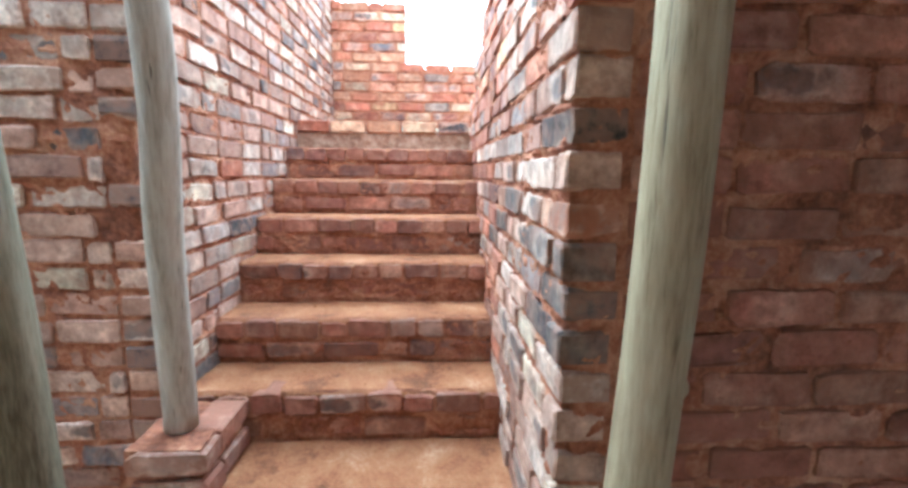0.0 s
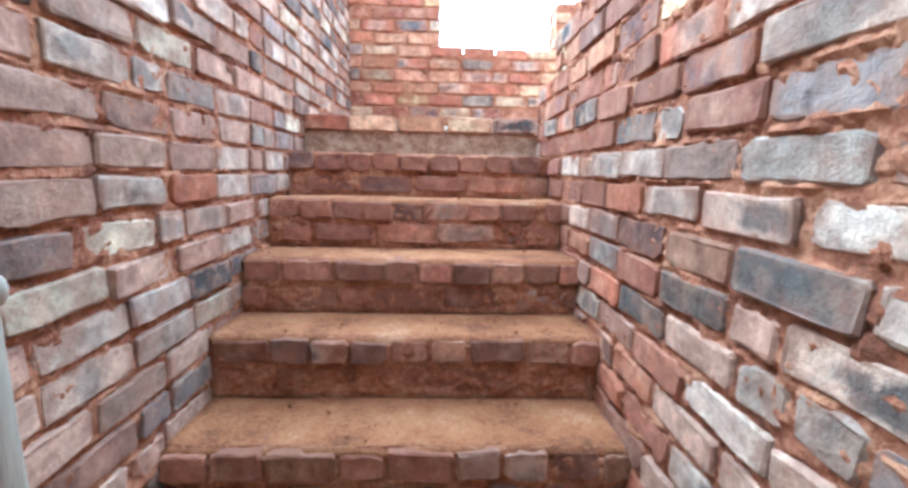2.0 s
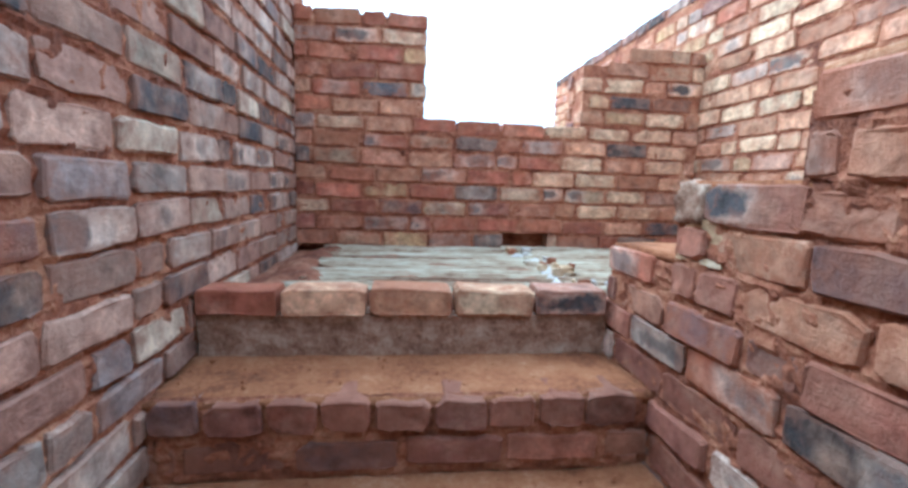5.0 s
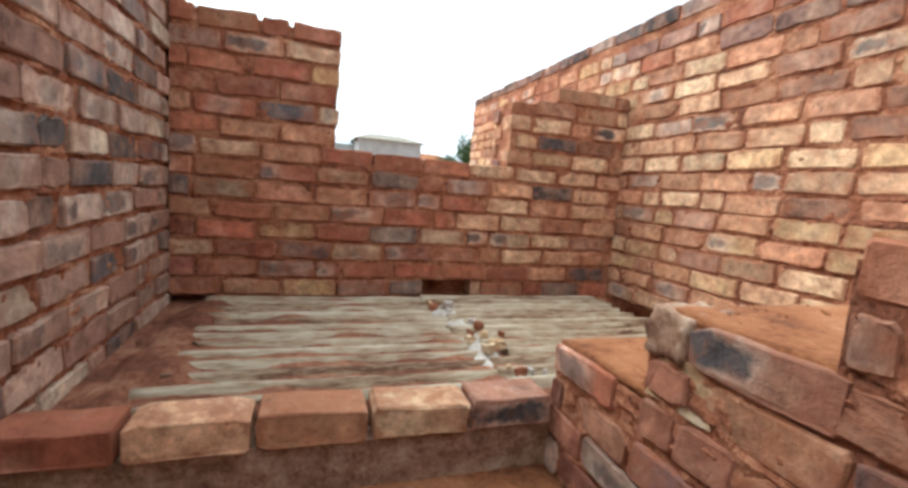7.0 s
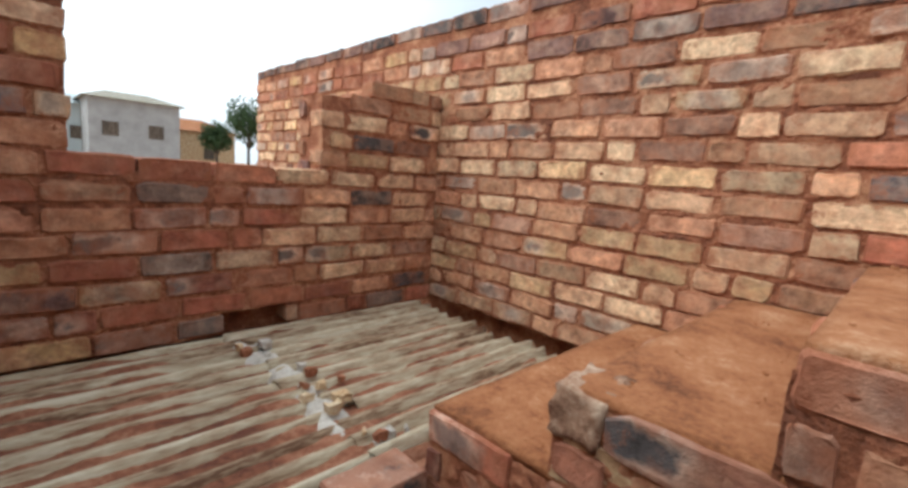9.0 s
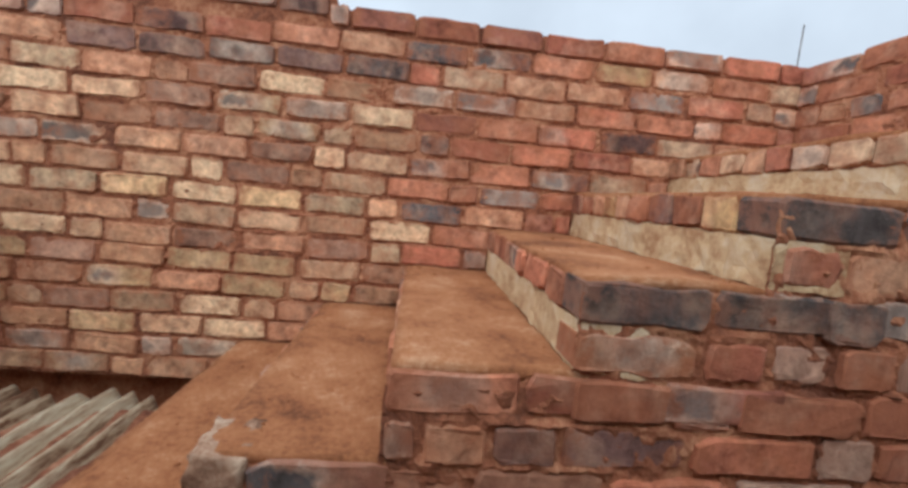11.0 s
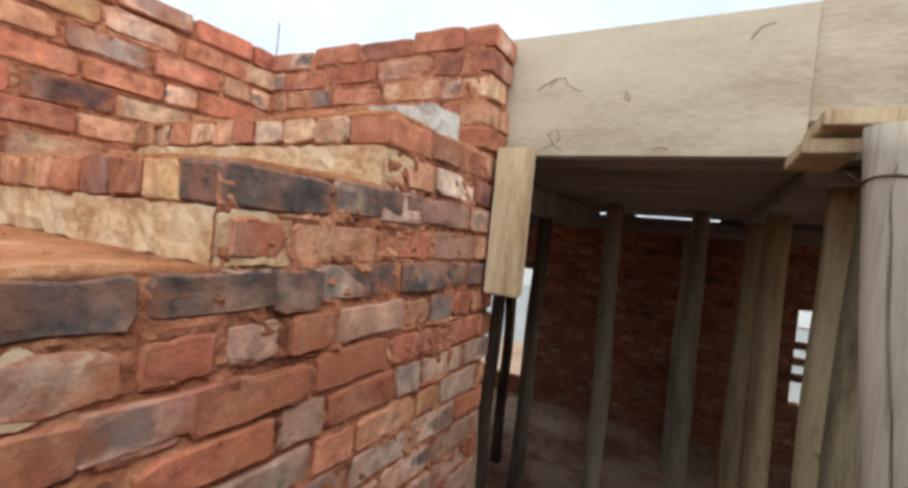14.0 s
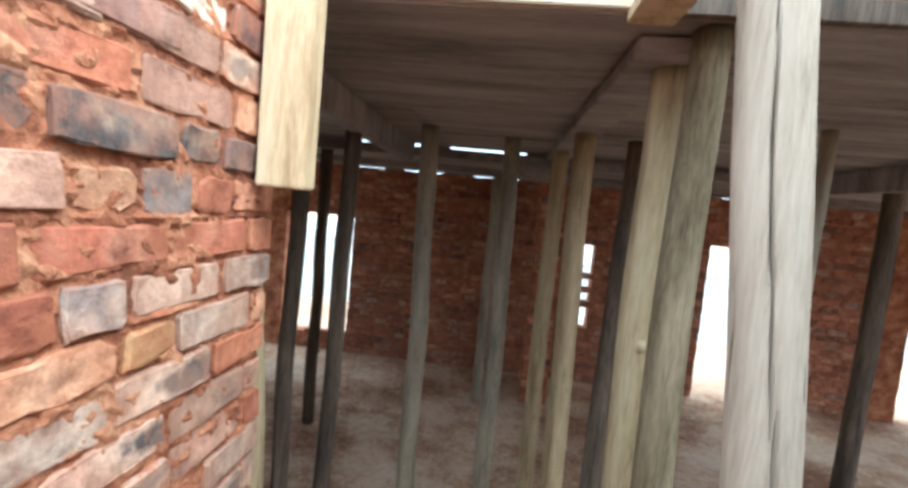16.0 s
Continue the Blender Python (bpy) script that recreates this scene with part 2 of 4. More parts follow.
M_MORTAR = simple_material("red_soil_mortar", [(0.3, (0.16, 0.06, 0.033)), (0.5, (0.34, 0.13, 0.066)), (0.7, (0.52, 0.265, 0.145))], 7.0, 70.0, 0.95, 0.9, 0.01)
M_TREAD = simple_material("dusty_screed", [(0.28, (0.15, 0.055, 0.024)), (0.45, (0.3, 0.118, 0.048)), (0.6, (0.38, 0.165, 0.072)), (0.78, (0.52, 0.3, 0.17))], 5.0, 75.0, 0.95, 0.9, 0.007)
M_PALEMORTAR = simple_material("pale_mortar", [(0.3, (0.36, 0.19, 0.095)), (0.5, (0.56, 0.39, 0.22)), (0.7, (0.64, 0.52, 0.36))], 6.0, 60.0, 0.95, 0.7, 0.006)
M_CEMENT = simple_material("grey_cement", [(0.3, (0.3, 0.26, 0.22)), (0.5, (0.48, 0.43, 0.37)), (0.7, (0.6, 0.56, 0.5))], 8.0, 80.0, 0.95, 0.7, 0.006)
M_SHEET = simple_material("weathered_sheet", [(0.3, (0.13, 0.065, 0.035)), (0.42, (0.29, 0.2, 0.125)), (0.55, (0.42, 0.34, 0.23)), (0.7, (0.54, 0.47, 0.345))], 5.0, 40.0, 0.85, 0.4, 0.003, (0.35, 3, 1))
M_CRUST = simple_material("soil_crusted_cement", [(0.3, (0.17, 0.085, 0.05)), (0.5, (0.35, 0.21, 0.135)), (0.7, (0.52, 0.38, 0.27))], 14.0, 90.0, 0.95, 0.8, 0.006)
M_SOIL = simple_material("red_soil", [(0.3, (0.12, 0.045, 0.027)), (0.5, (0.24, 0.095, 0.052)), (0.7, (0.4, 0.2, 0.12))], 6.0, 50.0, 1.0, 0.9, 0.012)
M_FLOOR = simple_material("dusty_concrete_floor", [(0.3, (0.24, 0.12, 0.07)), (0.45, (0.42, 0.27, 0.17)), (0.57, (0.58, 0.43, 0.3)), (0.72, (0.68, 0.56, 0.43))], 1.5, 25.0, 0.9, 0.5, 0.004)
M_GROUND = simple_material("outdoor_soil", [(0.3, (0.3, 0.19, 0.12)), (0.5, (0.42, 0.29, 0.2)), (0.7, (0.5, 0.38, 0.28))], 0.6, 12.0, 1.0, 0.6, 0.01)
M_POLE = simple_material("gum_pole", [(0.25, (0.16, 0.115, 0.06)), (0.48, (0.36, 0.285, 0.165)), (0.75, (0.5, 0.42, 0.27))], 5.0, 45.0, 0.8, 0.7, 0.004, (3, 3, 0.3))
M_GREYPOLE = simple_material("weathered_grey_pole", [(0.25, (0.24, 0.195, 0.145)), (0.48, (0.41, 0.35, 0.275)), (0.75, (0.52, 0.46, 0.375))], 5.0, 50.0, 0.85, 0.8, 0.004, (3, 3, 0.22))
# Puts backlit shade into the props' colour; trunks and far panes share it.
M_DARKPOLE = simple_material("dark_pole", [(0.3, (0.05, 0.04, 0.035)), (0.5, (0.11, 0.085, 0.065)), (0.7, (0.2, 0.16, 0.12))], 5.0, 50.0, 0.85, 0.7, 0.004, (3, 3, 0.25))
for pole_mat in (M_POLE, M_GREYPOLE):
    pn, pl = pole_mat.node_tree.nodes, pole_mat.node_tree.links
    pb = pn["Principled BSDF"]
    old = pb.inputs["Base Color"].links[0].from_socket
    streak = noise_node(pn, pl, stretched(pn, pl, coords(pn), (70, 70, 1.1)), 1.0, 3.0, 0.5)
    pl.new(mix_node(pn, pl, math_node(pn, pl, "MULTIPLY_ADD", streak, 16.0, -10.6), old, (0.07, 0.055, 0.04)), pb.inputs["Base Color"])
M_MOSS = simple_material("mossy_pole", [(0.28, (0.075, 0.06, 0.035)), (0.5, (0.19, 0.155, 0.095)), (0.72, (0.3, 0.25, 0.165))], 5.0, 50.0, 0.85, 0.6, 0.004, (3, 3, 0.4))
M_PIPE = simple_material("grey_prop", [(0.3, (0.16, 0.14, 0.1)), (0.5, (0.27, 0.24, 0.18)), (0.7, (0.36, 0.32, 0.24))], 4.0, 60.0, 0.7, 0.4, 0.002, (2, 2, 0.4))
M_PLY = simple_material("shutter_ply", [(0.25, (0.33, 0.265, 0.185)), (0.5, (0.47, 0.395, 0.29)), (0.75, (0.55, 0.475, 0.36))], 1.6, 40.0, 0.75, 0.25, 0.002, (0.7, 1, 3))
M_PLANK = simple_material("sawn_pine", [(0.3, (0.34, 0.23, 0.125)), (0.5, (0.5, 0.375, 0.225)), (0.7, (0.6, 0.48, 0.32))], 3.0, 35.0, 0.75, 0.4, 0.002, (6, 6, 0.6))
M_DECK = simple_material("stained_deck_board", [(0.3, (0.13, 0.115, 0.11)), (0.5, (0.26, 0.23, 0.22)), (0.7, (0.36, 0.32, 0.3))], 2.0, 30.0, 0.8, 0.4, 0.003, (0.5, 4, 1))
M_WHITE = simple_material("white_painted_wall", [(0.3, (0.5, 0.52, 0.52)), (0.5, (0.62, 0.64, 0.64)), (0.7, (0.68, 0.7, 0.69))], 1.0, 20.0, 0.8, 0.2, 0.003)
M_BLUE = simple_material("pale_blue_panel", [(0.3, (0.4, 0.45, 0.46)), (0.7, (0.5, 0.55, 0.55))], 1.0, 20.0, 0.6, 0.2, 0.002)
M_ROOF = simple_material("grey_roof", [(0.3, (0.3, 0.29, 0.28)), (0.7, (0.42, 0.41, 0.4))], 1.0, 10.0, 0.8, 0.3, 0.01)
M_GRASS = simple_material("grass", [(0.3, (0.06, 0.11, 0.03)), (0.7, (0.16, 0.22, 0.06))], 2.0, 30.0, 1.0, 0.8, 0.02)
M_LEAF = simple_material("leaf", [(0.3, (0.035, 0.07, 0.025)), (0.7, (0.09, 0.13, 0.05))], 3.0, 20.0, 0.7, 0.3, 0.01)
M_STEEL = simple_material("rusty_wire", [(0.3, (0.06, 0.045, 0.04)), (0.7, (0.2, 0.13, 0.1))], 20.0, 90.0, 0.6, 0.3, 0.001, metal=0.6)


# ---- mesh helpers ----
def mesh_of(bm, name, mat, smooth=False):
    me = bpy.data.meshes.new(name)
    bm.normal_update()
    bm.to_mesh(me)
    bm.free()
    me.materials.append(mat)
    if smooth:
        me.polygons.foreach_set("use_smooth", [True] * len(me.polygons))
    return me


def part(name, bm, mat, parent=None, label="", smooth=False):
    ob = new(name, mesh_of(bm, name, mat, smooth))
    if parent:
        ob.parent = parent
    return tagged(ob, label) if label else ob


def structure(ob, label):
    return tagged(ob, label, kind="structure")


def rough(x, y, z, scale, amount):
    return noise.noise(Vector((x * scale, y * scale, z * scale))) * amount


def box_bm(lo, hi, bevel=0.0, bm=None):
    own = bm is None
    bm = bm or bmesh.new()
    c = [(a + b) / 2 for a, b in zip(lo, hi)]
    s = [b - a for a, b in zip(lo, hi)]
    r = bmesh.ops.create_cube(bm, size=1.0, matrix=Matrix.LocRotScale(c, None, s))
    if bevel:
        edges = list({e for v in r["verts"] for e in v.link_edges})
        bmesh.ops.bevel(bm, geom=edges, offset=bevel, segments=2, affect="EDGES")
    return bm


def rough_box(lo, hi, cell=0.06, amount=0.006, scale=14.0):
    """A block cut into cells, with an uneven surface."""
    bm = bmesh.new()
    n = [max(1, round((b - a) / cell)) for a, b in zip(lo, hi)]
    made = {}

    def vert(i, j, k):
        if (i, j, k) not in made:
            p = [lo[q] + (hi[q] - lo[q]) * v / n[q] for q, v in enumerate((i, j, k))]
            d = [rough(p[0] + 7 * q, p[1] - 3 * q, p[2] + 11 * q, scale, amount) for q in range(3)]
            made[i, j, k] = bm.verts.new([a + b for a, b in zip(p, d)])
        return made[i, j, k]

    for ax in range(3):
        u, v = (ax + 1) % 3, (ax + 2) % 3
        for end in (0, n[ax]):
            for i in range(n[u]):
                for j in range(n[v]):
                    quad = []
                    for a, b in ((i, j), (i + 1, j), (i + 1, j + 1), (i, j + 1)):
                        key = [0, 0, 0]
                        key[ax], key[u], key[v] = end, a, b
                        quad.append(vert(*key))
                    bm.faces.new(quad if end else quad[::-1])
    return bm


BL, BH, BD = 0.222, 0.072, 0.104
JOINT = 0.013


def brick_meshes(mat, prefix, length=BL, count=30, wear=0.003):
    """Hand-moulded bricks: a ragged outline with knocked-off corners, a worn arris and straight sides."""
    out = []
    hx, hz = length / 2, BH / 2
    for k in range(count):
        bm = bmesh.new()
        tall = [random.uniform(-0.005, 0.003) for _ in range(2)]
        ring = []
        for sx, sz in ((1, 1), (-1, 1), (-1, -1), (1, -1)):
            cx = random.uniform(0.004, 0.012) if random.random() < 0.75 else random.uniform(0.015, 0.035)
            cz = random.uniform(0.003, 0.009) if random.random() < 0.8 else random.uniform(0.01, 0.022)
            top = hz + tall[sz > 0]
            a, b = (sx * hx, sz * (top - cz)), (sx * (hx - cx), sz * top)
            ring += [a, b] if sx * sz > 0 else [b, a]
            if sx * sz > 0:
                ring.append((sx * hx * random.uniform(0.1, 0.45), sz * (top + random.uniform(-0.004, 0.003))))
                ring.append((-sx * hx * random.uniform(0.1, 0.45), sz * (top + random.uniform(-0.004, 0.003))))
        ring = [(x + random.uniform(-wear, wear), z + random.uniform(-wear, wear) * 0.7) for x, z in ring]
        arris = 0.0025 + 0.0015 * (k % 3)
        skew = random.gauss(0, 0.015), random.gauss(0, 0.03)
        loops = []
        for y, inset in ((0.0, arris), (arris, 0.0), (BD, 0.0)):
            loops.append([bm.verts.new((x * (1 - inset / hx), y + (x * skew[0] + z * skew[1] + random.uniform(-0.002, 0.002) if y < 0.05 else 0), z * (1 - inset / hz))) for x, z in ring])
        n = len(ring)
        bm.faces.new(loops[0])
        for p, q in zip(loops, loops[1:]):
            for i in range(n):
                bm.faces.new((p[i], p[(i + 1) % n], q[(i + 1) % n], q[i]))
        bmesh.ops.recalc_face_normals(bm, faces=bm.faces[:])
        out.append(mesh_of(bm, prefix, mat))
    return out


STRETCH = {m: brick_meshes(m, "brick") for m in (M_BRICK, M_PALE, M_STEPSHADE, M_DARK, M_SLATE, M_RED, M_PEACH, M_SPOT)}
HEADER = {m: brick_meshes(m, "brick_header", 0.104, 16) for m in (M_BRICK, M_PALE, M_STEPSHADE, M_DARK, M_SLATE, M_RED, M_PEACH, M_SPOT)}


def lay(parent, mat, at, u, into, length, rnd, sink=0.006, tilt=1.2):
    """One brick, its face's middle at the point at; u runs along the wall, into points into it."""
    half = length < 0.15
    me = rnd.choice((HEADER if half else STRETCH)[mat])
    ob = new("brick", me)
    up = Vector((0, 0, 1))
    u, into = Vector(u), Vector(into)
    m = Matrix((u, into, up)).transposed().to_4x4()
    spin = Euler([radians(rnd.gauss(0, tilt)) * f for f in (0.7, 0.7, 1.0)]).to_matrix().to_4x4()
    stretch = Matrix.Diagonal((length / (0.104 if half else BL), 1, 1, 1))
    p = Vector(at) + into * rnd.uniform(-sink, sink)
    ob.matrix_world = Matrix.Translation(p) @ m @ spin @ stretch
    ob.parent = parent
    return ob


def course_wall(parent, mat, start, u, into, length, z0, z1, rnd, course=0.086, shut=None, headers=0.16, sink=0.006, tone=None):
    """Face bricks in running bond from z0 to z1; shut(s, z) says where there is none."""
    start, u = Vector(start), Vector(u)
    row, z = 0, z0
    while z + course * 0.6 < z1:
        s = -(BL + JOINT) * (0.5 if row % 2 else 0.0) - rnd.uniform(0, 0.075)
        while s < length - 0.02:
            w = BL if rnd.random() > headers else 0.104
            a, b = max(s, 0.0), min(s + w, length)
            s += w + JOINT * rnd.uniform(0.7, 1.5)
            if b - a < 0.045:
                continue
            mid = (a + b) / 2
            zc = z + course / 2
            if shut and (shut(mid, zc) or shut(a + 0.004, zc) or shut(b - 0.004, zc)):
                free = [q for q in np.linspace(a, b, 33) if not shut(q, zc)]
                if len(free) < 3 or free[-1] - free[0] < 0.028:
                    continue
                a, b = free[0], free[-1]
                mid = (a + b) / 2
            at = start + u * mid
            lay(parent, (tone and tone(mid, zc)) or mat, (at.x, at.y, zc + rnd.uniform(-0.003, 0.003)), u, into, b - a, rnd, sink)
        row += 1
        z += course


def mortar_skin(parent, start, u, into, length, z0, z1, course=0.086, shut=None, mean=-0.005, amp=0.008, squeeze=0.009, seed=0.0, cell=0.011):
    """Crumbly mortar filling the joints of a wall almost flush, squeezed out or fallen out in places."""
    start, u, out = Vector(start), Vector(u), -Vector(into)
    nx, nz = max(2, round(length / cell)), max(2, round((z1 - z0) / cell))
    verts, faces = [], []
    for i in range(nx + 1):
        a = length * i / nx
        for k in range(nz + 1):
            z = z0 + (z1 - z0) * k / nz
            edge = min(a, length - a, z1 - z, 0.03) / 0.03
            bed = (z - z0 + course / 2) % course - course / 2
            lump = noise.noise(Vector((a * 7, (z - z0) // course * 3.1 + seed, seed))) + 0.5 * noise.noise(Vector((a * 31, z * 9, seed)))
            h = mean + amp * noise.fractal(Vector((a * 27 + seed, z * 40, seed)), 0.7, 2.2, 4) + squeeze * lump * math.exp(-(bed / 0.011) ** 2)
            h = min(h, 0.012) - 0.02 * (1 - edge) ** 2
            verts.append(start + u * (a + 0.003 * noise.noise(Vector((z * 60, a * 60, 1)))) + out * h + Vector((0, 0, z)))
    for i in range(nx):
        for k in range(nz):
            if shut and shut(length * (i + 0.5) / nx, z0 + (z1 - z0) * (k + 0.5) / nz):
                continue
            q = i * (nz + 1) + k
            faces.append((q, q + nz + 1, q + nz + 2, q + 1))
    me = bpy.data.meshes.new("mortar")
    me.from_pydata(verts, [], faces)
    me.materials.append(M_MORTAR)
    ob = new("mortar", me)
    ob.parent = parent
    return ob


R = random.Random(4)
LAND, GROUND = 1.275, -0.185
XW, XS, XE = -0.60, 0.53, 1.545
YN, YF = 2.715, -0.67
TOP = 2.655
NOSE1 = [(0.03, 0.185), (0.30, 0.37), (0.56, 0.555), (0.795, 0.74), (1.05, 0.925), (1.30, 1.11)]
NOSE2 = [(1.572, 1.441), (1.27, 1.609), (0.974, 1.777), (0.665, 1.945), (0.347, 2.113), (-0.024, 2.281)]


def top2(y):
    """Height of the upper flight at y."""
    h = LAND
    for ny, nz in NOSE2:
        if y < ny:
            h = nz
    return h


# ---- structure: west wall of the stair, solid brick ----
wall_west = structure(part("wall_west", rough_box((XW - 0.23, -0.06, GROUND), (XW - 0.014, 3.0, TOP - 0.02), 0.03, 0.014, 22), M_MORTAR),
                      "rough clay brick stair wall with recessed red soil mortar")
structure(part("wall_west_return", rough_box((-4.2, -0.055, GROUND), (XW - 0.22, 0.2, 2.3), 0.08, 0.012, 20), M_MORTAR, wall_west), "brick return wall beside the stair")
structure_core = rough_box((XS + 0.013, YF + 0.014, GROUND), (XS + 0.2, 1.6, 1.262), 0.022, 0.012, 28)
wall_spine = structure(part("wall_spine", structure_core, M_MORTAR, None, "", True), "rough clay brick wall carrying the upper stair flight")
part("wall_end", rough_box((XS + 0.0095, YF + 0.012, 1.25), (XS + 0.2, -0.3, 2.29), 0.02, 0.01, 30), M_MORTAR, wall_spine, "", True)
part("wall_under_stair", rough_box((XS + 0.2, YF + 0.012, GROUND), (3.6, YF + 0.2, 2.28), 0.07, 0.012, 20), M_MORTAR, wall_spine)
wall_east = structure(part("wall_east", rough_box((XE + 0.012, -0.69, 1.272), (XE + 0.23, 5.2, 2.61), 0.03, 0.006, 22), M_MORTAR),
                      "orange and pale clay brick wall above the upper stair")
part("wall_foot", rough_box((XE + 0.13, -0.69, GROUND), (XE + 0.23, 5.2, 1.275), 0.08, 0.008, 22), M_MORTAR, wall_east)
part("wall_top", rough_box((XE + 0.008, 1.29, 2.6), (XE + 0.23, 5.2, 2.715), 0.04, 0.008, 20), M_MORTAR, wall_east)
part("wall_top", rough_box((XE + 0.014, -0.66, 2.6), (XE + 0.22, 1.3, 2.684), 0.04, 0.006, 20), M_MORTAR, wall_east)
wall_north = structure(new("wall_north"), "clay brick landing wall with an unfinished window opening")
WL, WR, SILL = 0.05, 0.86, 1.885
for lo, hi in (((XW, YN + 0.008, 1.342), (XE, YN + 0.21, SILL - 0.012)), ((XW, YN + 0.1, 0.9), (XE, YN + 0.21, 1.345)), ((XW, YN + 0.008, SILL - 0.012), (WL - 0.012, YN + 0.21, 2.40)),
               ((WR + 0.012, YN + 0.008, SILL - 0.012), (XE, YN + 0.21, 2.235))):
    part("wall_core", rough_box(lo, hi, 0.05, 0.01, 20), M_MORTAR, wall_north)
wall_south = structure(part("wall_stair_head", rough_box((XS + 0.012, -0.66, 2.2), (XE + 0.02, -0.512, 2.66), 0.05, 0.008, 20), M_MORTAR),
                       "low orange brick upstand at the stair head")


# ---- lower flight ----
def stair_flight(noses, x0, x1, side, base, name, label, first):
    """Stepped mass with brick risers. side: +1 climbs to the north, -1 to the south."""
    flight = structure(new(name), label)
    for k, (y, z) in enumerate(noses):
        nxt = noses[k + 1][0] if k + 1 < len(noses) else y + side * 0.3
        a, b = sorted((y + side * 0.014, nxt + side * 0.06))
        part("step_core", rough_box((x0, a, base), (x1, b, z - 0.012), 0.02, 0.01, 30), M_MORTAR, flight, "", True)
        a, b = sorted((y + side * (0.012 if first else 0.006), nxt + side * 0.03))
        lift = bmesh.new()
        nx, ny = 34, 9
        grid = [[lift.verts.new((x0 + (x1 - x0) * i / nx, a + (b - a) * j / ny, z + (0.001 if first else 0.005) + rough(i * 0.3, j * 0.3 + 9 * k, 3, 0.9, 0.005) - (0.006 if j in (0, ny) else 0)))
                 for j in range(ny + 1)] for i in range(nx + 1)]
        for i in range(nx):
            for j in range(ny):
                lift.faces.new((grid[i][j], grid[i + 1][j], grid[i + 1][j + 1], grid[i][j + 1]))
        low = bmesh.ops.extrude_face_region(lift, geom=lift.faces[:])
        for v in low["geom"]:
            if isinstance(v, bmesh.types.BMVert):
                v.co.z -= 0.02
        bmesh.ops.recalc_face_normals(lift, faces=lift.faces[:])
        part("tread", lift, M_TREAD, flight, "dusty soil-stained tread", True)
    return flight


flight_lower = stair_flight(NOSE1, XW - 0.01, XS + 0.01, 1, GROUND, "stair_flight_lower", "unfinished brick steps dusted with red soil", True)
flight_upper = stair_flight(NOSE2, XS + 0.0095, XE, -1, 0.9, "stair_flight_upper", "unfinished upper brick steps with worn nosings", False)
part("step_core", rough_box((XW - 0.01, -0.36, GROUND), (XS + 0.01, 0.08, 0.0), 0.05, 0.006, 12), M_TREAD, flight_lower, "wide dusty bottom step")
for k, (y, z) in enumerate(NOSE1):
    x = XW + 0.005
    while x < XS - 0.05:
        w = R.choice((0.104, 0.104, 0.12, 0.16))
        w = min(w, XS - x)
        lay(flight_lower, M_STEPSHADE, (x + w / 2, y, z - 0.04 + R.uniform(-0.004, 0.003)), (1, 0, 0), (0, 1, 0), w, R, 0.008, 1.6)
        x += w + 0.011
    course_wall(flight_lower, M_STEPSHADE, (XW, y + 0.008, 0), (1, 0, 0), (0, 1, 0), XS - XW, z - 0.172, z - 0.085, R, 0.086, None, 0.2, 0.006)
# kerb of the landing
part("kerb_base", rough_box((XW, 1.57, 1.0), (XS, 1.66, 1.225), 0.03, 0.006, 18), M_CRUST, flight_lower, "pale cement bed below the kerb")
x = XW + 0.005
for w, kerb_mat in ((0.2, M_RED), (0.222, M_PEACH), (0.222, M_PEACH), (0.222, M_PEACH), (0.2, M_SPOT)):
    lay(flight_lower, kerb_mat, (x + w / 2, 1.555, 1.262), (1, 0, 0), (0, 1, 0), w, R, 0.003, 0.6)
    x += w + 0.012
# upper flight fronts: a course of headers over a pale bed
for k, (y, z) in enumerate(NOSE2):
    part("pale_bed", rough_box((XS + 0.006, y - 0.14, z - 0.165), (XE, y - 0.004, z - 0.078), 0.03, 0.008, 24), M_PALEMORTAR if k in (1, 3, 4, 5) else M_MORTAR, flight_upper)
    x = XS + 0.224
    while x < XE - 0.03:
        w = min(R.choice((0.08, 0.104, 0.104)), XE - x)
        lay(flight_upper, M_BRICK, (x + w / 2, y, z - 0.042), (1, 0, 0), (0, -1, 0), w, R, 0.006, 1.5)
        x += w + 0.007
    lay(flight_upper, (M_RED, M_SPOT, M_RED, M_DARK, M_DARK, M_RED)[k], (XS + 0.0, y - (0.2 if k == 1 else 0.112), z - 0.041), (0, -1, 0), (1, 0, 0), 0.222, R, 0.003, 0.6)
    if k == 1:
        part("broken_brick", rough_box((XS - 0.004, y - 0.082, z - 0.082), (XS + 0.12, y + 0.004, z + 0.002), 0.012, 0.012, 34), M_CRUST, flight_upper, "mortar-crusted broken brick end", True)
    for q in range(1, 3 if k > 1 else 1):
        lay(flight_upper, (M_RED, M_RED, M_RED, M_DARK, M_DARK, M_BRICK)[k], (XS + 0.001, y - 0.112 - 0.234 * q, z - 0.037), (0, -1, 0), (1, 0, 0), 0.222, R, 0.003, 0.8)
    lay(flight_upper, M_BRICK, (XS + 0.165, y, z - 0.042), (1, 0, 0), (0, -1, 0), 0.104, R, 0.004, 1.0)

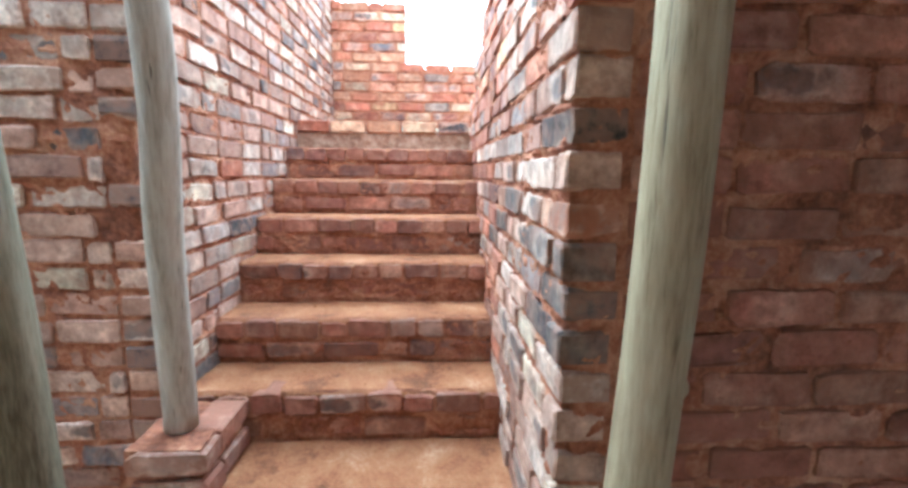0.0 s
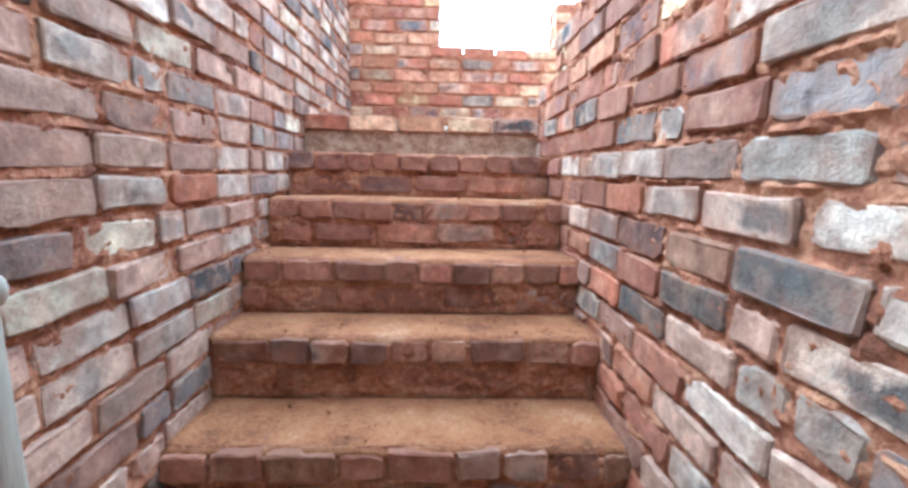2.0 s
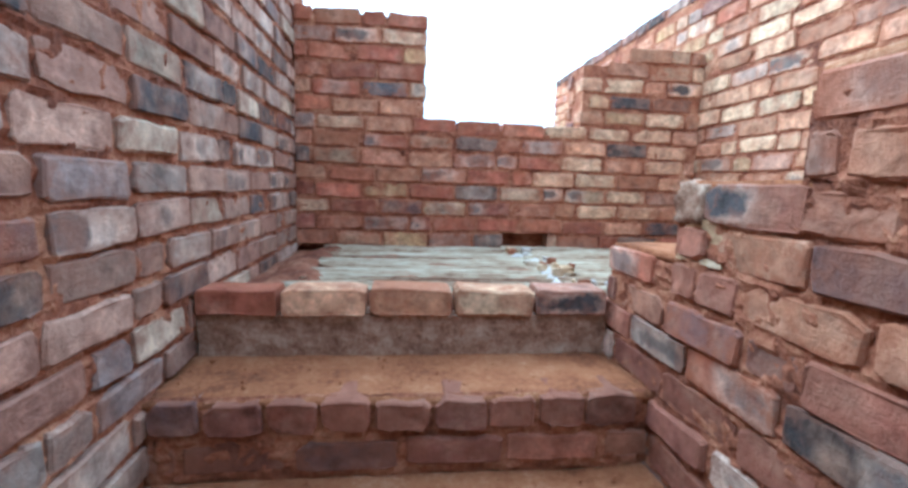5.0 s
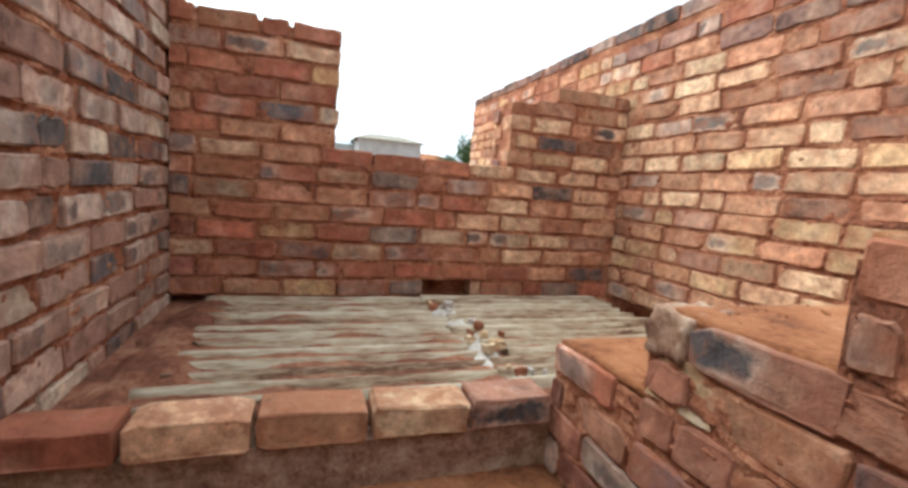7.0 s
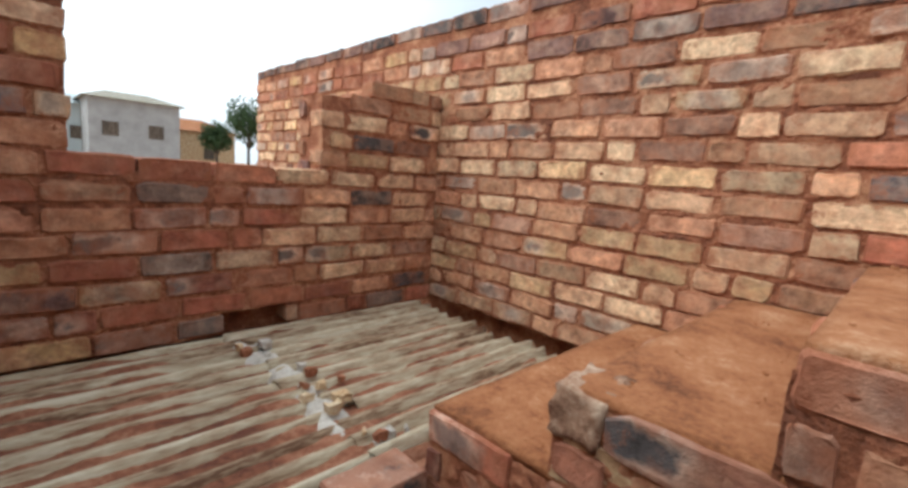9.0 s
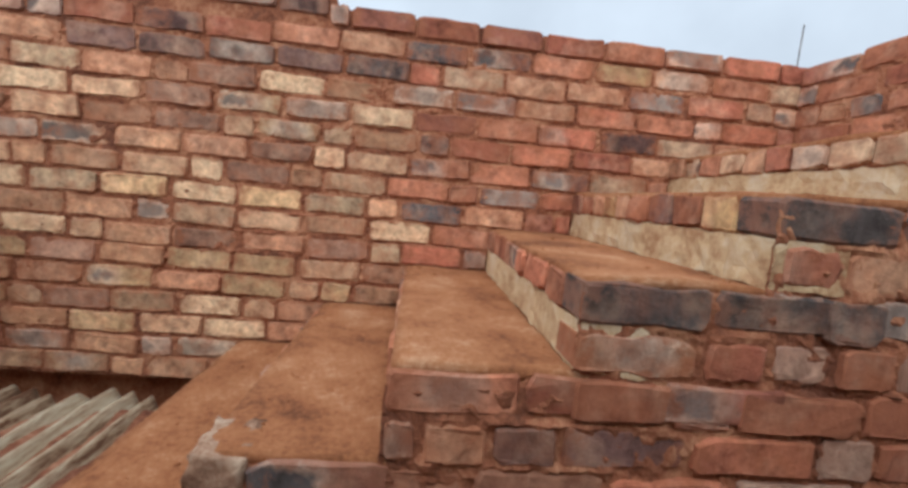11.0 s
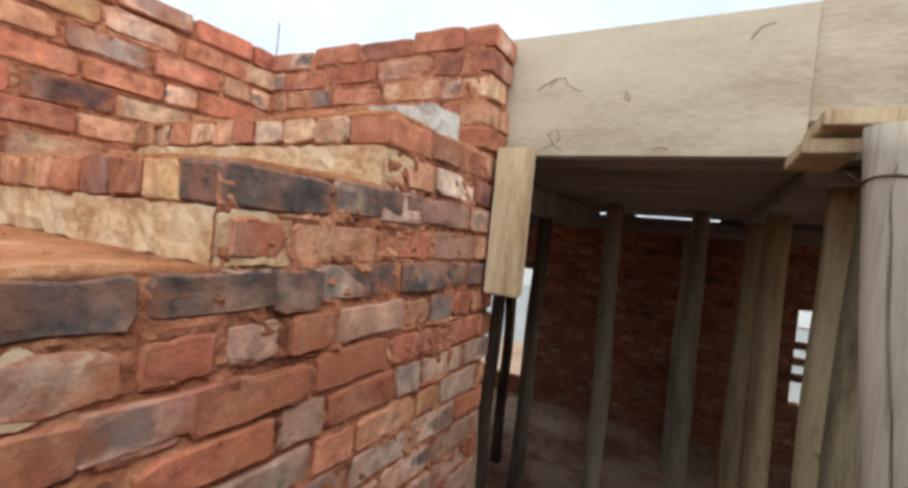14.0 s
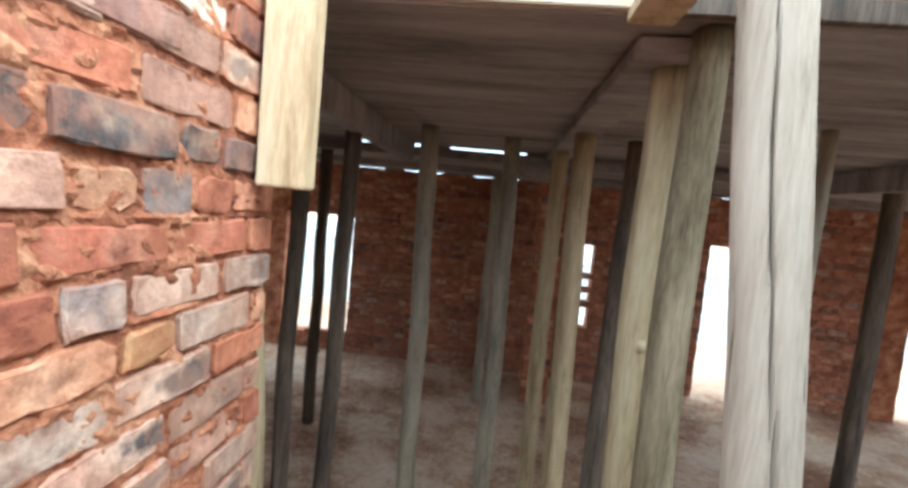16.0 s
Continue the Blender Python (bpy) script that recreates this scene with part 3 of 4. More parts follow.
tagged(part("cement_block", rough_box((0.535, -0.34, 2.283), (0.74, -0.20, 2.345), 0.03, 0.012, 16), M_CEMENT), "pale grey cement lump lying on the top step", "rubble")
rr2 = random.Random(12)
for k in range(18):
    s = rr2.uniform(0.006, 0.02)
    cx, cy, cz = rr2.uniform(0.44, 0.62), rr2.uniform(1.68, 2.5), 1.278
    tagged(part("rubble_chip", rough_box((cx - s, cy - s, cz - 0.006), (cx + s, cy + s * 0.7, cz + s), 0.012, 0.012, 40), rr2.choice((M_CEMENT, M_PALEMORTAR, M_MORTAR))),
           "small broken chip of mortar lying loose", "rubble", "mortar chips")



def grit(x0, x1, y0, y1, z, count, mat, seed, label):
    """Crumbs of soil and mortar strewn over a tread."""
    rr = random.Random(seed)
    bm = bmesh.new()
    for _ in range(count):
        s = rr.uniform(0.002, 0.006) if rr.random() < 0.96 else rr.uniform(0.007, 0.011)
        at = (rr.uniform(x0, x1), rr.uniform(y0, y1), z + s * 0.5)
        m = Matrix.LocRotScale(at, Euler([rr.uniform(0, 6.28) for _ in range(3)]), (s, s * rr.uniform(0.6, 1.0), s * rr.uniform(0.5, 0.9)))
        ring = [bm.verts.new(m @ Vector(p)) for p in ((1, 0, 0), (0, 1, 0), (-1, 0, 0), (0, -1, 0), (0, 0, 1), (0, 0, -1))]
        for a in range(4):
            bm.faces.new((ring[a], ring[(a + 1) % 4], ring[4]))
            bm.faces.new((ring[(a + 1) % 4], ring[a], ring[5]))
    return tagged(part("grit", bm, mat), label, "grit", kind="stuff")


for k, (y, z) in enumerate(NOSE2[:-1]):
    grit(XS + 0.02, XE - 0.02, NOSE2[k + 1][0] + 0.01, y - 0.03, z + 0.002, 70, M_TREAD, 40 + k, "crumbs of mortar strewn over an upper tread")
for k, (y, z) in enumerate(NOSE1):
    grit(XW + 0.02, XS - 0.02, y + 0.02, (NOSE1 + [(1.55, 0)])[k + 1][0] - 0.01, z + 0.002, 40, M_TREAD, 60 + k, "crumbs of mortar strewn over a lower tread")

# ---- landing: bearers, soil and two corrugated sheets ----
landing = structure(part("landing_slab", rough_box((XW, 1.62, 1.0), (1.36, YN + 0.1, 1.225), 0.08, 0.01, 8), M_SOIL), "landing bed of red soil under the sheets")


def corrugated(x0, x1, y0, y1, z, ragged, seed):
    bm = bmesh.new()
    ny, nx = 130, 26
    pitch, amp = 0.078, 0.021
    rows = []
    for j in range(ny + 1):
        y = y0 + (y1 - y0) * j / ny
        tier = int((y + 0.5) / 0.17)
        end0 = x0 + ragged * noise.noise(Vector((seed, y * 7, 0))) + 0.03 * math.sin(tier * 2.3 + seed)
        end1 = x1 + ragged * noise.noise(Vector((seed + 5, y * 6, 3)))
        rows.append([bm.verts.new((end0 + (end1 - end0) * i / nx, y,
                                   z + amp * math.cos(2 * math.pi * y / pitch) + 0.006 * noise.noise(Vector((i * 0.16, y * 2.5, seed))))) for i in range(nx + 1)])
    for j in range(ny):
        for i in range(nx):
            bm.faces.new((rows[j][i], rows[j][i + 1], rows[j + 1][i + 1], rows[j + 1][i]))
    low = bmesh.ops.extrude_face_region(bm, geom=bm.faces[:])
    for v in low["geom"]:
        if isinstance(v, bmesh.types.BMVert):
            v.co.z -= 0.006
    bmesh.ops.recalc_face_normals(bm, faces=bm.faces[:])
    return bm


for name_seed, (a, b, zz) in enumerate(((-0.40, 0.53, 1.250), (0.50, 1.41, 1.258))):
    tagged(part("corrugated_sheet", corrugated(a, b, 1.69, 2.68, zz, 0.11, 3.0 + 4 * name_seed), M_SHEET, None, "", True),
           "weathered grey corrugated sheet lying on the brick landing", "sheet", "sheets on the landing")


def soil_heap(x0, x1, y0, y1, z, amount, scale, seed, edge=0.03):
    bm = bmesh.new()
    nx, ny = max(4, int((x1 - x0) / 0.014)), max(4, int((y1 - y0) / 0.014))
    g = []
    for i in range(nx + 1):
        col = []
        for j in range(ny + 1):
            x, y = x0 + (x1 - x0) * i / nx, y0 + (y1 - y0) * j / ny
            h = noise.fractal(Vector((x * scale + seed, y * scale, seed)), 0.8, 2.1, 5) * amount
            f = min(1, (x - x0) / edge, (x1 - x) / edge, (y - y0) / edge, (y1 - y) / edge)
            col.append(bm.verts.new((x, y, z + h - (1 - f) * 0.05)))
        g.append(col)
    for i in range(nx):
        for j in range(ny):
            bm.faces.new((g[i][j], g[i + 1][j], g[i + 1][j + 1], g[i][j + 1]))
    return bm


tagged(part("soil", soil_heap(XW + 0.005, -0.24, 1.67, 2.71, 1.260, 0.03, 6, 2.0, 0.12), M_SOIL, None, "", True), "loose red soil swept along the landing wall", "soil", kind="stuff")
tagged(part("soil", soil_heap(-0.47, 1.36, 1.66, 2.7, 1.254, 0.014, 5, 8.0), M_SOIL, None, "", True), "red soil lying in the valleys of the sheets", "soil", kind="stuff")
tagged(part("mortar_ridge", soil_heap(0.42, 0.6, 1.66, 2.7, 1.262, 0.034, 11, 5.0, 0.06), M_CEMENT, None, "", True), "crumbled mortar along the joint of the two sheets", "mortar", kind="stuff")


# ---- formwork deck, props and the room below ----
floor = structure(part("floor", rough_box((-6.2, -5.45, GROUND - 0.15), (3.8, 0.3, GROUND), 0.14, 0.012, 4), M_FLOOR), "dusty bare concrete floor with red soil")
deck = structure(new("ceiling"), "dark timber formwork deck with open joints")
bm = bmesh.new()
ys = [-0.70, -1.3, -1.9, -2.5, -3.15, -3.8, -4.4, -5.22, -5.5]
xs = [-6.2, -4.1, -2.2, -0.3, 0.47, 1.2, 3.8]
for k in range(len(ys) - 1):
    for q in range(len(xs) - 1):
        lift = 0.003 * ((k + q) % 3)
        lo, hi = (2.30 + lift, 2.335 + lift) if k < 4 else (2.268, 2.288)
        box_bm((xs[q], ys[k + 1], lo), (xs[q + 1] - 0.002, ys[k] - 0.001, hi), 0.0, bm)
# packers closing the step between the two deck levels, and along the wall head
for a, b in ((-6.2, -2.9), (-1.9, -0.17), (0.42, 0.58), (1.2, 3.8)):
    box_bm((a, -3.18, 2.285), (b, -3.152, 2.31), 0.0, bm)
for a, b in ((-6.2, -3.4), (-2.6, -0.2), (0.35, 0.75), (1.25, 1.5), (1.9, 3.8)):
    box_bm((a, -5.34, 2.24), (b, -5.31, 2.275), 0.0, bm)
part("deck_boards", bm, M_DECK, deck)


def beam(name, lo, hi, mat, label, group, category="beam", bevel=0.004):
    return tagged(part(name, box_bm(lo, hi, bevel), mat), label, category, group)


for x in (-2.2, 0.72, 2.3):
    beam("bearer", (x - 0.04, -3.05, 2.16), (x + 0.04, -0.76, 2.298), M_DECK, "dark stained timber bearer under the deck", "bearers")
beam("bearer", (-0.47, -3.05, 2.26), (-0.31, -0.80, 2.299), M_DECK, "wide dark timber bearer under the deck", "bearers")
for y in (-3.1, -4.3):
    beam("cross_bearer", (-6.0, y - 0.04, 2.205), (3.5, y + 0.04, 2.267), M_DECK, "dark timber cross bearer on the props", "cross bearers")

fascia = tagged(new("edge_shutter"), "beige plywood slab edge shutter with wire ties", "formwork")
part("panel", box_bm((-0.285, -0.705, 2.305), (0.60, -0.677, 2.70), 0.003), M_PLY, fascia)
part("panel", box_bm((-1.3, -0.735, 2.401), (-0.287, -0.71, 2.72), 0.003), M_PLY, fascia)
# Added dark strip: stands in for the shade between plank and deck edge.
part("bottom_rail", box_bm((-1.3, -0.699, 2.297), (-0.287, -0.677, 2.4), 0.003), M_DARKPOLE, fascia, "dark strip standing in for shade below the plank")


def wire(points, radius=0.0022):
    cu = bpy.data.curves.new("wire", "CURVE")
    cu.dimensions, cu.bevel_depth, cu.bevel_resolution = "3D", radius, 2
    sp = cu.splines.new("POLY")
    sp.points.add(len(points) - 1)
    for p, co in zip(sp.points, points):
        p.co = (*co, 1)
    dg = bpy.context.evaluated_depsgraph_get()
    tmp = bpy.data.objects.new("tmp", cu)
    me = bpy.data.meshes.new_from_object(tmp.evaluated_get(dg))
    bpy.data.objects.remove(tmp)
    me.materials.clear()
    me.materials.append(M_STEEL)
    return me


def wire_part(points, parent, radius=0.0015):
    ob = new("wire", wire(points, radius))
    ob.parent = parent
    return ob


F = -0.674
wire_part([(0.40, F, 2.53), (0.375, F + 0.02, 2.545), (0.35, F + 0.01, 2.55), (0.345, F + 0.012, 2.53), (0.31, F + 0.03, 2.505), (0.29, F + 0.02, 2.5)], fascia)
wire_part([(0.44, F + 0.01, 2.515), (0.41, F + 0.02, 2.53), (0.375, F + 0.02, 2.545)], fascia)
wire_part([(0.37, F, 2.34), (0.385, F + 0.02, 2.37), (0.36, F + 0.02, 2.385), (0.345, F + 0.02, 2.36), (0.36, F + 0.01, 2.345)], fascia)
wire_part([(0.40, F + 0.01, 2.325), (0.37, F + 0.02, 2.335), (0.335, F + 0.02, 2.32)], fascia)
wire_part([(0.165, F, 2.475), (0.16, F + 0.015, 2.49), (0.15, F + 0.015, 2.48), (0.155, F + 0.01, 2.465)], fascia)
wire_part([(-0.14, F, 2.62), (-0.16, F + 0.02, 2.64), (-0.19, F + 0.015, 2.65)], fascia)
wire_part([(0.07, F, 2.325), (0.05, F + 0.012, 2.33), (0.03, F + 0.01, 2.322)], fascia)
beam("packing_block", (0.405, -0.62, 1.845), (0.515, -0.56, 2.31), M_PLANK, "pale sawn pine packing block against the brick wall", "", "timber", 0.004)
beam("plank", (-1.25, -0.62, 2.318), (-0.27, -0.40, 2.352), M_PLANK, "yellow sawn pine plank on a prop", "", "timber", 0.003)
beam("plank_offcut", (-0.345, -0.672, 2.268), (-0.245, -0.43, 2.299), M_PLANK, "short orange timber offcut under the plank", "", "timber", 0.003)
beam("plank", (-1.3, -0.60, 2.353), (-0.56, -0.42, 2.40), M_DECK, "dark stained timber on the pine plank", "", "timber", 0.003)


def prop(base, head, r0, r1, mat, label, seed, crack=True, tie=None):
    """A gum pole from base to head, uneven, with drying cracks."""
    bm = bmesh.new()
    base, head = Vector(base), Vector(head)
    n, sides = 40, (128 if crack else 48)
    axis = head - base
    cracks = [(1.1 + seed, 0.25, 0.95), (2.9 + seed * 1.7, 0.05, 0.5), (4.6 + seed * 0.6, 0.55, 1.0)] if crack else []
    rings = []
    for i in range(n + 1):
        f = i / n
        c = base + axis * f + Vector((noise.noise(Vector((seed, f * 3, 0))), noise.noise(Vector((seed, f * 3, 9))), 0)) * 0.022 * math.sin(math.pi * f)
        ring = []
        for k in range(sides):
            a = 2 * math.pi * k / sides
            r = (r0 + (r1 - r0) * f) * (1 + 0.05 * noise.noise(Vector((math.cos(a) * 1.4, math.sin(a) * 1.4, f * 7 + seed * 5))))
            for ca, lo, hi in cracks:
                off = abs((a - ca - 0.25 * math.sin(f * 5 + seed) - 0.22 * noise.noise(Vector((f * 14, ca, seed))) + math.pi) % (2 * math.pi) - math.pi)
                if lo < f < hi and off < 0.03:
                    r -= 0.03 * min(1.0, (f - lo) * 8, (hi - f) * 8)
            ring.append(bm.verts.new(c + Vector((r * math.cos(a), r * math.sin(a), 0))))
        rings.append(ring)
    for i in range(n):
        for k in range(sides):
            bm.faces.new((rings[i][k], rings[i][(k + 1) % sides], rings[i + 1][(k + 1) % sides], rings[i + 1][k]))
    bm.faces.new(rings[0][::-1])
    bm.faces.new(rings[-1])
    thing = new("timber_prop")
    thing.location = base
    pole = part("pole", bm, mat, thing, "", True)
    pole.matrix_parent_inverse = Matrix.Translation(-base)
    for knot in range(3):
        f, a = 0.3 + 0.22 * knot + 0.05 * math.sin(seed * 3), seed * 2 + knot * 2.1
        kb = bmesh.new()
        bmesh.ops.create_icosphere(kb, subdivisions=2, radius=0.016, matrix=Matrix.LocRotScale(
            base + axis * f + Vector((math.cos(a), math.sin(a), 0)) * (r0 + (r1 - r0) * f - 0.006), None, (1, 1, 1.3)))
        k_ob = part("knot", kb, mat, thing, "", True)
        k_ob.matrix_parent_inverse = Matrix.Translation(-base)
    if tie:
        c = base + axis * tie
        r = r0 + (r1 - r0) * tie + 0.003
        pts = [(c.x + r * math.cos(a), c.y + r * math.sin(a), c.z + 0.01 * math.sin(a * 1.5)) for a in np.linspace(0, 2 * math.pi, 20)]
        pts += [(c.x + r + 0.03, c.y + 0.03, c.z + 0.015)]
        w = wire_part(pts, thing, 0.0025)
        w.matrix_parent_inverse = Matrix.Translation(-base)
    return tagged(thing, label, "prop", "timber props under the deck")


GUM = "yellow-grey gum pole prop with drying cracks"
prop((-0.497, -0.168, 0.185), (-0.378, -0.366, 2.302), 0.047, 0.05, M_GREYPOLE, "weathered grey gum pole prop standing on a brick stub", 0.3, True, 0.95)
prop((-0.44, -0.725, GROUND), (-0.462, -0.765, 2.30), 0.053, 0.042, M_MOSS, "dark mossy grey-brown gum pole prop", 1.2, False)
prop((-0.447, -0.925, GROUND), (-0.444, -0.935, 2.26), 0.062, 0.056, M_POLE, GUM, 1.7)
prop((0.6, -0.84, GROUND), (0.70, -0.80, 2.30), 0.05, 0.052, M_POLE, "smooth yellow-grey gum pole prop", 2.9, False)
prop((-0.42, -1.90, GROUND), (-0.395, -1.95, 2.26), 0.058, 0.052, M_POLE, GUM, 3.3)
prop((-0.36, -2.62, GROUND), (-0.36, -2.6, 2.26), 0.055, 0.05, M_POLE, GUM, 4.1)
prop((0.40, -2.35, GROUND), (0.44, -2.3, 2.30), 0.058, 0.052, M_PIPE, "slim grey timber prop on the concrete floor", 5.2)
prop((-0.08, -2.42, GROUND), (-0.05, -2.5, 2.30), 0.056, 0.05, M_PIPE, "slim grey timber prop on the concrete floor", 6.0)
prop((0.765, -1.80, GROUND), (0.745, -1.86, 2.30), 0.043, 0.041, M_DARKPOLE, "timber prop on the concrete floor, coloured dark for backlit shade", 7.4)
prop((0.91, -1.62, GROUND), (0.89, -1.6, 2.30), 0.038, 0.038, M_DARKPOLE, "timber prop on the concrete floor, coloured dark for backlit shade", 8.1)
prop((-0.62, -2.0, GROUND), (-0.74, -2.3, 2.30), 0.05, 0.05, M_DARKPOLE, "dark leaning timber prop beside paler poles", 10.2)
prop((-0.80, -2.25, GROUND), (-0.88, -2.35, 2.30), 0.05, 0.05, M_PIPE, "slim grey timber prop on the concrete floor", 11.2)
prop((-1.337, -1.66, GROUND), (-1.335, -1.68, 2.30), 0.03, 0.03, M_PIPE, "thin grey prop on the concrete floor", 12.3, False)
prop((-2.2, -2.45, GROUND), (-2.26, -2.5, 2.30), 0.055, 0.05, M_DARKPOLE, "dark leaning timber prop beside paler poles", 13.9)
prop((1.5, -3.4, GROUND), (1.5, -3.4, 2.265), 0.05, 0.05, M_DARKPOLE, "timber prop on the concrete floor, coloured dark for backlit shade", 14.4)
prop((0.05, -4.35, GROUND), (0.05, -4.3, 2.205), 0.05, 0.05, M_PIPE, "slim grey timber prop on the concrete floor", 15.4)
prop((-1.3, -3.9, GROUND), (-1.35, -3.95, 2.30), 0.05, 0.05, M_DARKPOLE, "timber prop on the concrete floor, coloured dark for backlit shade", 16.4)

# brick stub at the foot of the stair
stub = tagged(new("brick_stub"), "loose clay bricks stacked under a prop", "bricks")
part("bed", rough_box((-0.60, -0.28, 0.0), (-0.385, 0.0, 0.178), 0.04, 0.006, 18), M_MORTAR, stub)
for z in (0.047, 0.142):
    lay(stub, M_STEPSHADE, (-0.475, -0.30, z), (1, 0, 0), (0, 1, 0), 0.222, R, 0.004, 2)
    lay(stub, M_STEPSHADE, (-0.37, -0.08, z), (0, 1, 0), (-1, 0, 0), 0.2, R, 0.006, 3)

# ---- far room walls ----
wall_far = structure(new("wall_far"), "red brick room wall darkened for shade, with window and door openings")
OPEN = [(1.84, 2.75, 0.03, 1.60), (-1.22, -1.04, 0.5, 1.55), (-3.6, -2.55, GROUND, 1.68), (-5.9, -4.85, GROUND, 1.72)]
YR = -5.3
edges = [-6.2, -5.9, -4.85, -3.6, -2.55, -1.22, -1.04, 1.84, 2.75, 3.8]
for a, b in zip(edges, edges[1:]):
    hit = [o for o in OPEN if o[0] == a]
    spans = [(GROUND, 2.245)] if not hit else [(GROUND, hit[0][2]), (hit[0][3], 2.245)]
    for lo, hi in spans:
        if hi - lo > 0.02:
            part("wall_core", rough_box((a, YR - 0.2, lo), (b, YR - 0.01, hi), 0.1, 0.01, 12), M_MORTAR, wall_far)
pier = structure(part("brick_pier", rough_box((-0.70, -4.75, GROUND), (-0.42, -4.45, 2.15), 0.06, 0.01, 18), M_MORTAR), "slender clay brick pier in the room")
# Unseen side walls; the east one's gap is added to brighten the room.
for q, (a, b, north) in enumerate(((-6.2, -6.0, -0.05), (3.6, 3.8, YF))):
    side = structure(new("wall_room_unseen_%d" % (q + 1)), "plain unseen side wall added to close the room")
    gaps = ((-5.5, north, GROUND, 2.26),) if q == 0 else ((-5.5, -4.8, GROUND, 2.26), (-4.8, -3.7, 2.0, 2.26), (-3.7, north, GROUND, 2.26))
    for y0, y1, z0, z1 in gaps:
        part("wall_core", rough_box((a, y0, z0), (b, y1, z1), 0.15, 0.01, 10), M_MORTAR, side)

# ---- outside ----
structure(part("ground", box_bm((-400, -400, -0.6), (400, 400, -0.36)), M_GROUND), "pale dry soil ground")
tagged(part("grass", soil_heap(-8, -1.5, -12.5, -10.5, -0.33, 0.06, 2, 3.0), M_GRASS, None, "", True), "strip of green grass beyond the yard", "grass", kind="stuff")


def boundary_wall(x0, x1, y):
    w = tagged(new("boundary_wall"), "white painted precast boundary wall with pale blue panels", "wall")
    w.location = ((x0 + x1) / 2, y, -0.36)
    x = x0
    while x < x1:
        for nm, lo, hi, mt in (("post", (x - 0.07, y - 0.08, -0.36), (x + 0.07, y + 0.08, 1.5), M_WHITE), ("panel", (x + 0.07, y - 0.03, -0.36), (x + 1.93, y + 0.03, 0.95), M_BLUE),
                               ("cap", (x + 0.07, y - 0.06, 0.95), (x + 1.93, y + 0.06, 1.08), M_WHITE), ("upper_panel", (x + 0.07, y - 0.03, 1.08), (x + 1.93, y + 0.03, 1.4), M_WHITE)):
            p = part(nm, box_bm(lo, hi, 0.008), mt, w)
            p.matrix_parent_inverse = w.matrix_basis.inverted()
        x += 2.0
    return w


boundary_wall(-9, 5, -9.0)


def house(x, y, w, d, h, rise, wall, roof, label):
    t = tagged(new("house"), label, "house")
    part("wall", box_bm((x - w / 2, y - d / 2, -0.4), (x + w / 2, y + d / 2, h)), wall, t)
    bm = bmesh.new()
    o = 0.35
    vs = [bm.verts.new(p) for p in ((x - w / 2 - o, y - d / 2 - o, h), (x + w / 2 + o, y - d / 2 - o, h), (x + w / 2 + o, y + d / 2 + o, h), (x - w / 2 - o, y + d / 2 + o, h),
                                    (x - w / 4, y, h + rise), (x + w / 4, y, h + rise))]
    for f in ((0, 1, 5, 4), (1, 2, 5), (2, 3, 4, 5), (3, 0, 4), (3, 2, 1, 0)):
        bm.faces.new([vs[i] for i in f])
    part("roof", bm, roof, t)
    for k in (-0.28, 0.22):
        part("window", box_bm((x + k * w - 0.45, y - d / 2 - 0.05, h - 2.4), (x + k * w + 0.45, y - d / 2 + 0.02, h - 1.5)), M_DARKPOLE, t)
    return t


house(6.4, 42, 5.2, 6, 5.35, 0.75, M_ROOF, M_PIPE, "distant two-storey house with a low grey roof")
house(2.2, 46, 6.5, 6, 5.0, 0.9, M_BLUE, M_BLUE, "distant pale blue-grey house")
house(11.5, 50, 8, 6, 4.2, 1.2, M_PALEMORTAR, M_TREAD, "distant house with a red tile roof")


